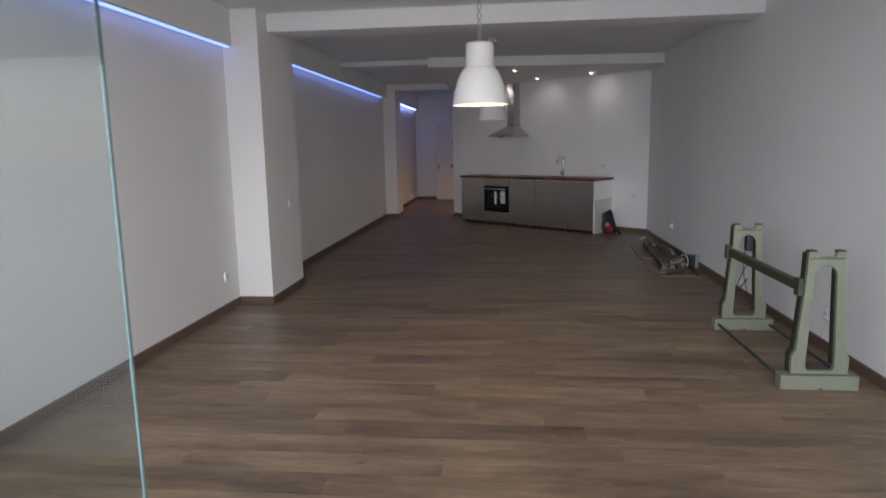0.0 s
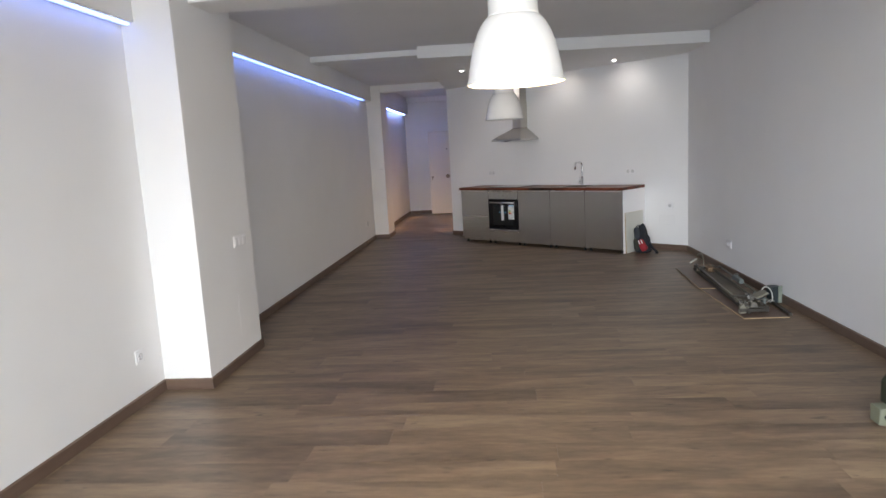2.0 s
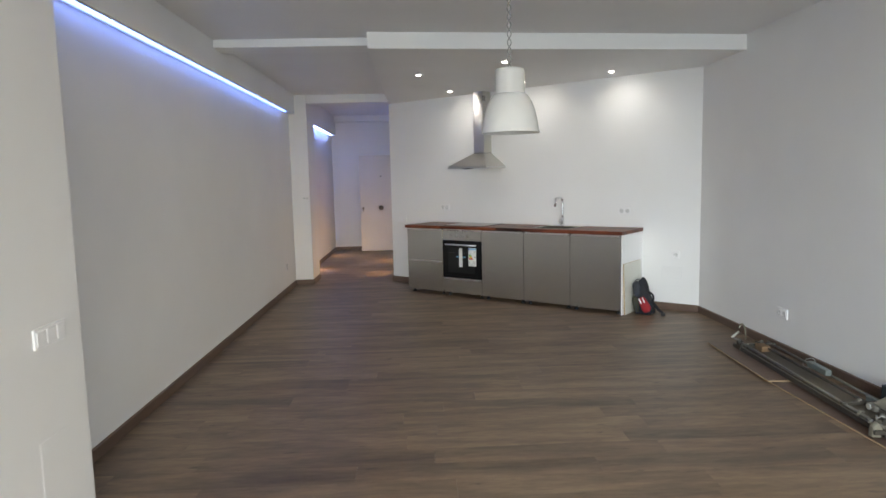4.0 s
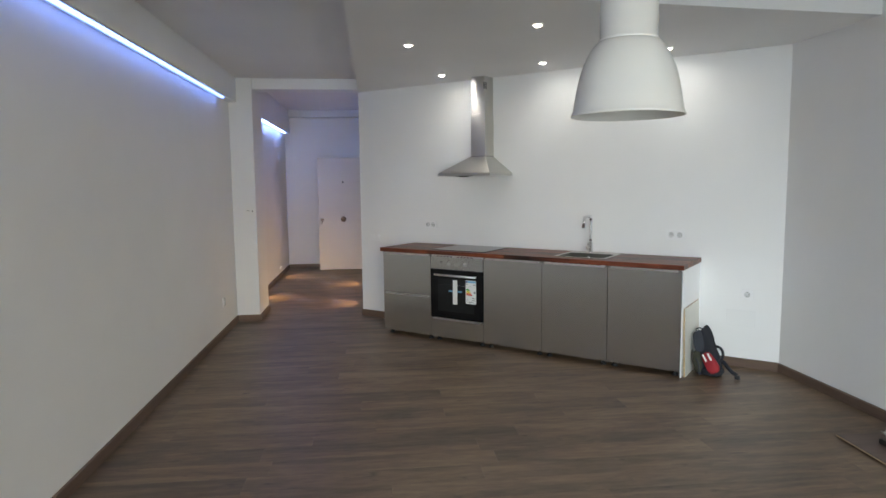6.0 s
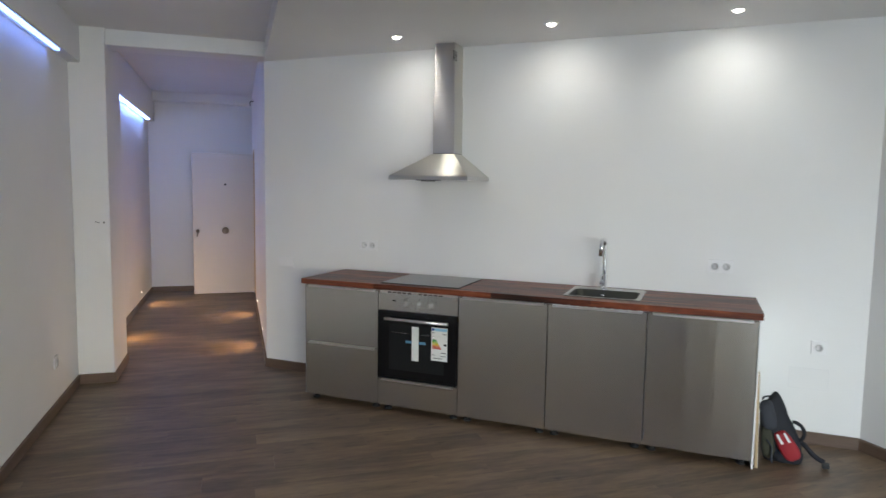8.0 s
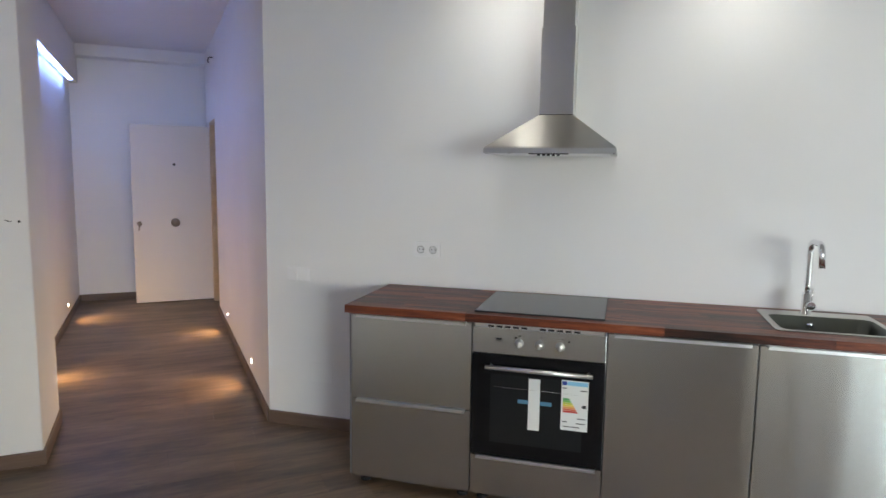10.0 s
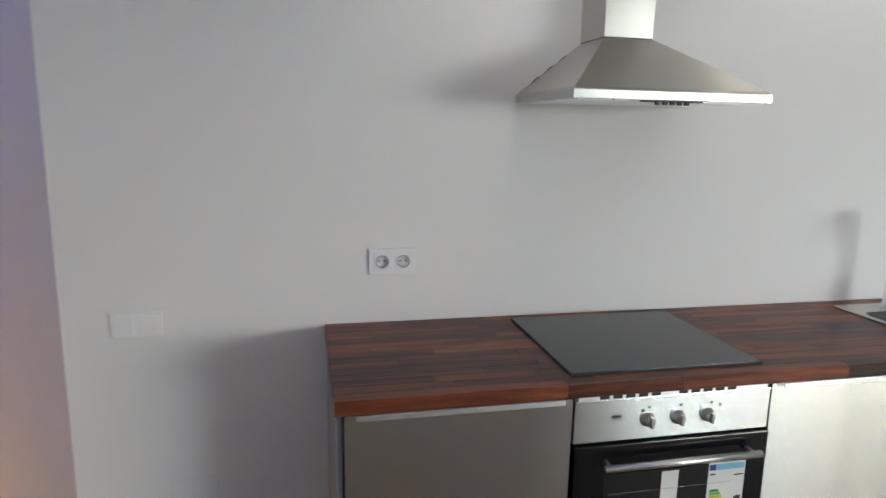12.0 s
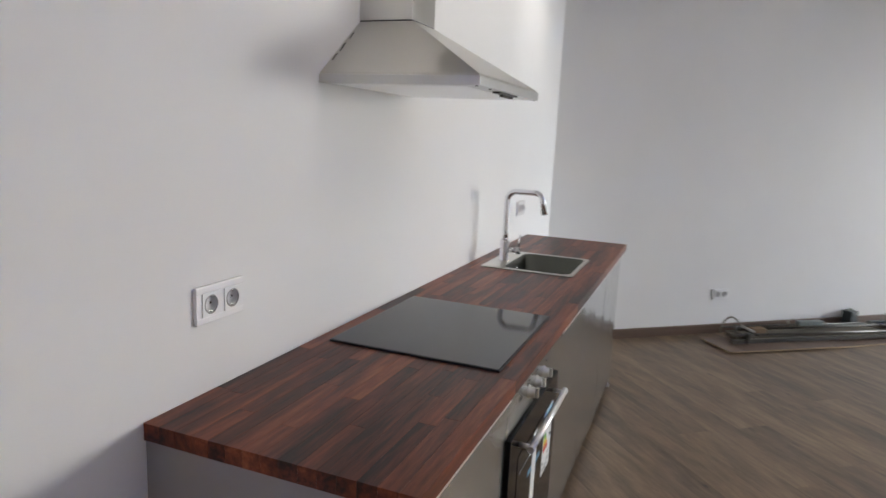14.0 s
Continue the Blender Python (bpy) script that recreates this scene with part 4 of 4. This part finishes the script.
tile_cutter()
gb = thing("metal_box", pose(4.49, 0.98, 0.0, 0, 0, 8), "small dark blue-green metal box standing against the wall", "box")
part("body", box(-0.045, 0.045, -0.045, 0.045, 0.0, 0.15, 0.004), paint("dark_blue_green_paint", (0.035, 0.05, 0.055), 0.45, 6, 0.4, 0.2), gb)
part("lid", box(0.012, 0.047, -0.058, -0.0455, 0.0, 0.156, 0.003), paint("pale_green_paint", (0.30, 0.34, 0.28), 0.5, 6, 0.3, 0.2), gb, "pale green side plate")
bar = thing("steel_bar", pose(4.43, 0.70, 0.010, 0, 0, -4), "dark steel bar lying on the floor by the wall", "bar")
part("bar", box(-0.014, 0.014, -0.26, 0.26, 0.0, 0.022, 0.003), dusty_dark, bar)

# ---- leaning panel and rucksack at the end of the worktop ----
cream_board = paint("cream_board_face", (0.70, 0.70, 0.64), 0.5, 4, 0.06, 0.03)
pn = thing("leaning_board", kit(3.862, 0.32, 0.0), "white-faced chipboard panel leaning against the end cabinet", "board")
m = Matrix.Rotation(radians(-1.6), 4, "Y")
p1 = part("core", box(0.0, 0.014, -0.245, 0.245, 0.0, 0.56, 0.001), edge_board, pn)
p2 = part("face", box(0.014, 0.016, -0.244, 0.244, 0.001, 0.559), cream_board, pn)
p1.matrix_basis = p2.matrix_basis = m


def blob(rx, ry, rz, e=0.45, seg=24, rings=16, rough=0.0, seed=0, bm=None):
    """A rounded box (superellipsoid) with soft dents."""
    b = bmesh.new()
    sg = lambda v, p: math.copysign(abs(v) ** p, v)
    grid = []
    for i in range(rings + 1):
        u = -math.pi / 2 + math.pi * i / rings
        row = []
        for k in range(seg):
            w = 2 * math.pi * k / seg
            p = Vector((rx * sg(math.cos(u), e) * sg(math.cos(w), e), ry * sg(math.cos(u), e) * sg(math.sin(w), e), rz * sg(math.sin(u), e)))
            if rough:
                p *= 1 + rough * noise.noise(p * 9 + Vector((seed, 0, 0)))
            row.append(b.verts.new(p))
        grid.append(row)
    for r, q in zip(grid, grid[1:]):
        for k in range(seg):
            b.faces.new((r[k], r[(k + 1) % seg], q[(k + 1) % seg], q[k])).smooth = True
    bmesh.ops.remove_doubles(b, verts=b.verts[:], dist=1e-5)
    return join(b, bm)


def rucksack():
    dark_cloth = paint("dark_blue_cloth", (0.018, 0.020, 0.028), 0.8, 12, 0.4, 0.4)
    grey_cloth = paint("grey_cloth", (0.045, 0.05, 0.065), 0.8, 12, 0.4, 0.4)
    red_cloth = paint("red_cloth", (0.36, 0.018, 0.028), 0.7, 12, 0.25, 0.3)
    olive = paint("olive_mesh", (0.06, 0.06, 0.04), 0.9, 12, 0.4, 0.4)
    r = thing("rucksack", kit(4.0, 0.33, 0.0), "dark blue and red rucksack slumped against the panel", "rucksack")
    def put(name, bm, mat, m, parent=r, label=""):
        o = part(name, bm, mat, parent, label)
        o.matrix_basis = m
        return o
    bag = blob(0.12, 0.09, 0.185, 0.6, rough=0.3, seed=3)
    for v in bag.verts:
        k = (v.co.z + 0.185) / 0.37
        v.co.x *= 1.0 - 0.55 * k
        v.co.y *= 1.0 - 0.40 * k
    put("bag", bag, dark_cloth, pose(-0.012, 0, 0.188, -4, -10, 0))
    # lighter grey piece that paints the sheen on the bag's upper back
    put("top_flap", blob(0.042, 0.045, 0.085, 0.7, rough=0.25, seed=5), grey_cloth, pose(-0.068, -0.045, 0.265, -10, -13, 0), label="upper back panel with its grey sheen in the colour")
    pocket = put("front_pocket", blob(0.047, 0.036, 0.092, 0.6, rough=0.25, seed=8), red_cloth, pose(0.035, -0.088, 0.112, -8, -33, 0), label="red front pocket")
    for a in (-0.030, 0.010):
        stripe = part("stripe", prism([(a, 0.055), (a + 0.012, 0.058), (a + 0.024, 0.0), (a + 0.010, -0.004)], -0.0365, -0.033, bev=0.001), white_plastic, pocket, "white printed stripe")
        stripe.matrix_basis = pose(0, 0, 0.018, 0, 12, 0)
    put("piping", pipe([(-0.050 + 0.012 * math.sin(k * 0.5), -0.118, 0.165 - 0.014 * k) for k in range(11)], 0.005, seg=6), grey_cloth, pose(0.03, 0, 0, 0, -20, 0))
    put("base", blob(0.085, 0.06, 0.035, 0.6, rough=0.25, seed=12), dark_cloth, pose(0.045, -0.055, 0.034, 0, 0, 0))
    put("side_pocket", blob(0.032, 0.04, 0.085, 0.6, rough=0.25, seed=9), olive, pose(-0.062, -0.062, 0.105, 0, -8, 0))
    arc = [(0.075 + 0.052 * math.sin(radians(a)), -0.05 - 0.02 * math.sin(radians(a)), 0.185 - 0.058 * math.cos(radians(a))) for a in range(-20, 201, 15)]
    put("shoulder_strap", pipe(arc, 0.011, seg=8), dark_cloth, pose(0, 0, 0))
    arc = [(0.09 + 0.021 * k, -0.03 - 0.008 * k, 0.135 - 0.0145 * k + 0.008 * math.sin(k)) for k in range(8)]
    strap = put("loose_strap", pipe(arc, 0.015, seg=8), dark_cloth, pose(0, 0, 0))
    part("buckle", box(0.222, 0.262, -0.105, -0.075, 0.006, 0.040, 0.008), black_plastic, strap, "black plastic buckle")
    put("grab_loop", pipe([(0.028 * math.cos(radians(a)), 0.0, 0.018 * math.sin(radians(a))) for a in range(0, 181, 20)], 0.005, seg=8), dark_cloth, pose(-0.07, -0.01, 0.352, 0, -15, 0))


rucksack()

# ---- laminate floor, board by board ----
def floor_boards():
    fl = thing("floor", pose(0, 0, 0), "grey-brown wood laminate floor boards", "floor", "", "structure")
    W, L = 0.192, 1.285
    rng = random.Random(11)
    shared = {}
    rest = bmesh.new()
    made = 0
    r = 0
    y = Y0
    while y < Y1:
        y2 = min(y + W, Y1)
        x = X0 - rng.random() * L
        while x < X1:
            x2 = x + L
            a, b = max(x, X0), min(x2, X1)
            ym = (y + y2) / 2
            # boards beyond the slanting kitchen wall are hidden
            lim = XC if ym > KL.y else KL.x + (KL.y - ym) * (KR.x - KL.x) / (KL.y - KR.y) + 0.25
            if b - a > 0.01 and (a < lim or ym > 10):
                if -5.0 < y < 6.0 and made < 300:
                    key = (round(b - a, 3), round(y2 - y, 3))
                    if key not in shared:
                        bm = box(-(b - a) / 2 + 0.0004, (b - a) / 2 - 0.0004, -(y2 - y) / 2 + 0.0004, (y2 - y) / 2 - 0.0004, -0.010, 0.0)
                        shared[key] = bpy.data.meshes.new("board")
                        bm.to_mesh(shared[key])
                        bm.free()
                        shared[key].materials.append(floor_wood)
                    o = new("board", shared[key])
                    o.parent = fl
                    o.location = ((a + b) / 2, ym, 0)
                    made += 1
                else:
                    box(a + 0.0004, b - 0.0004, y + 0.0004, y2 - 0.0004, -0.010, 0.0, 0.0, rest)
            x = x2
        y = y2
        r += 1
    tagged(part("boards_far", rest, floor_wood, fl), kind="stuff")


floor_boards()
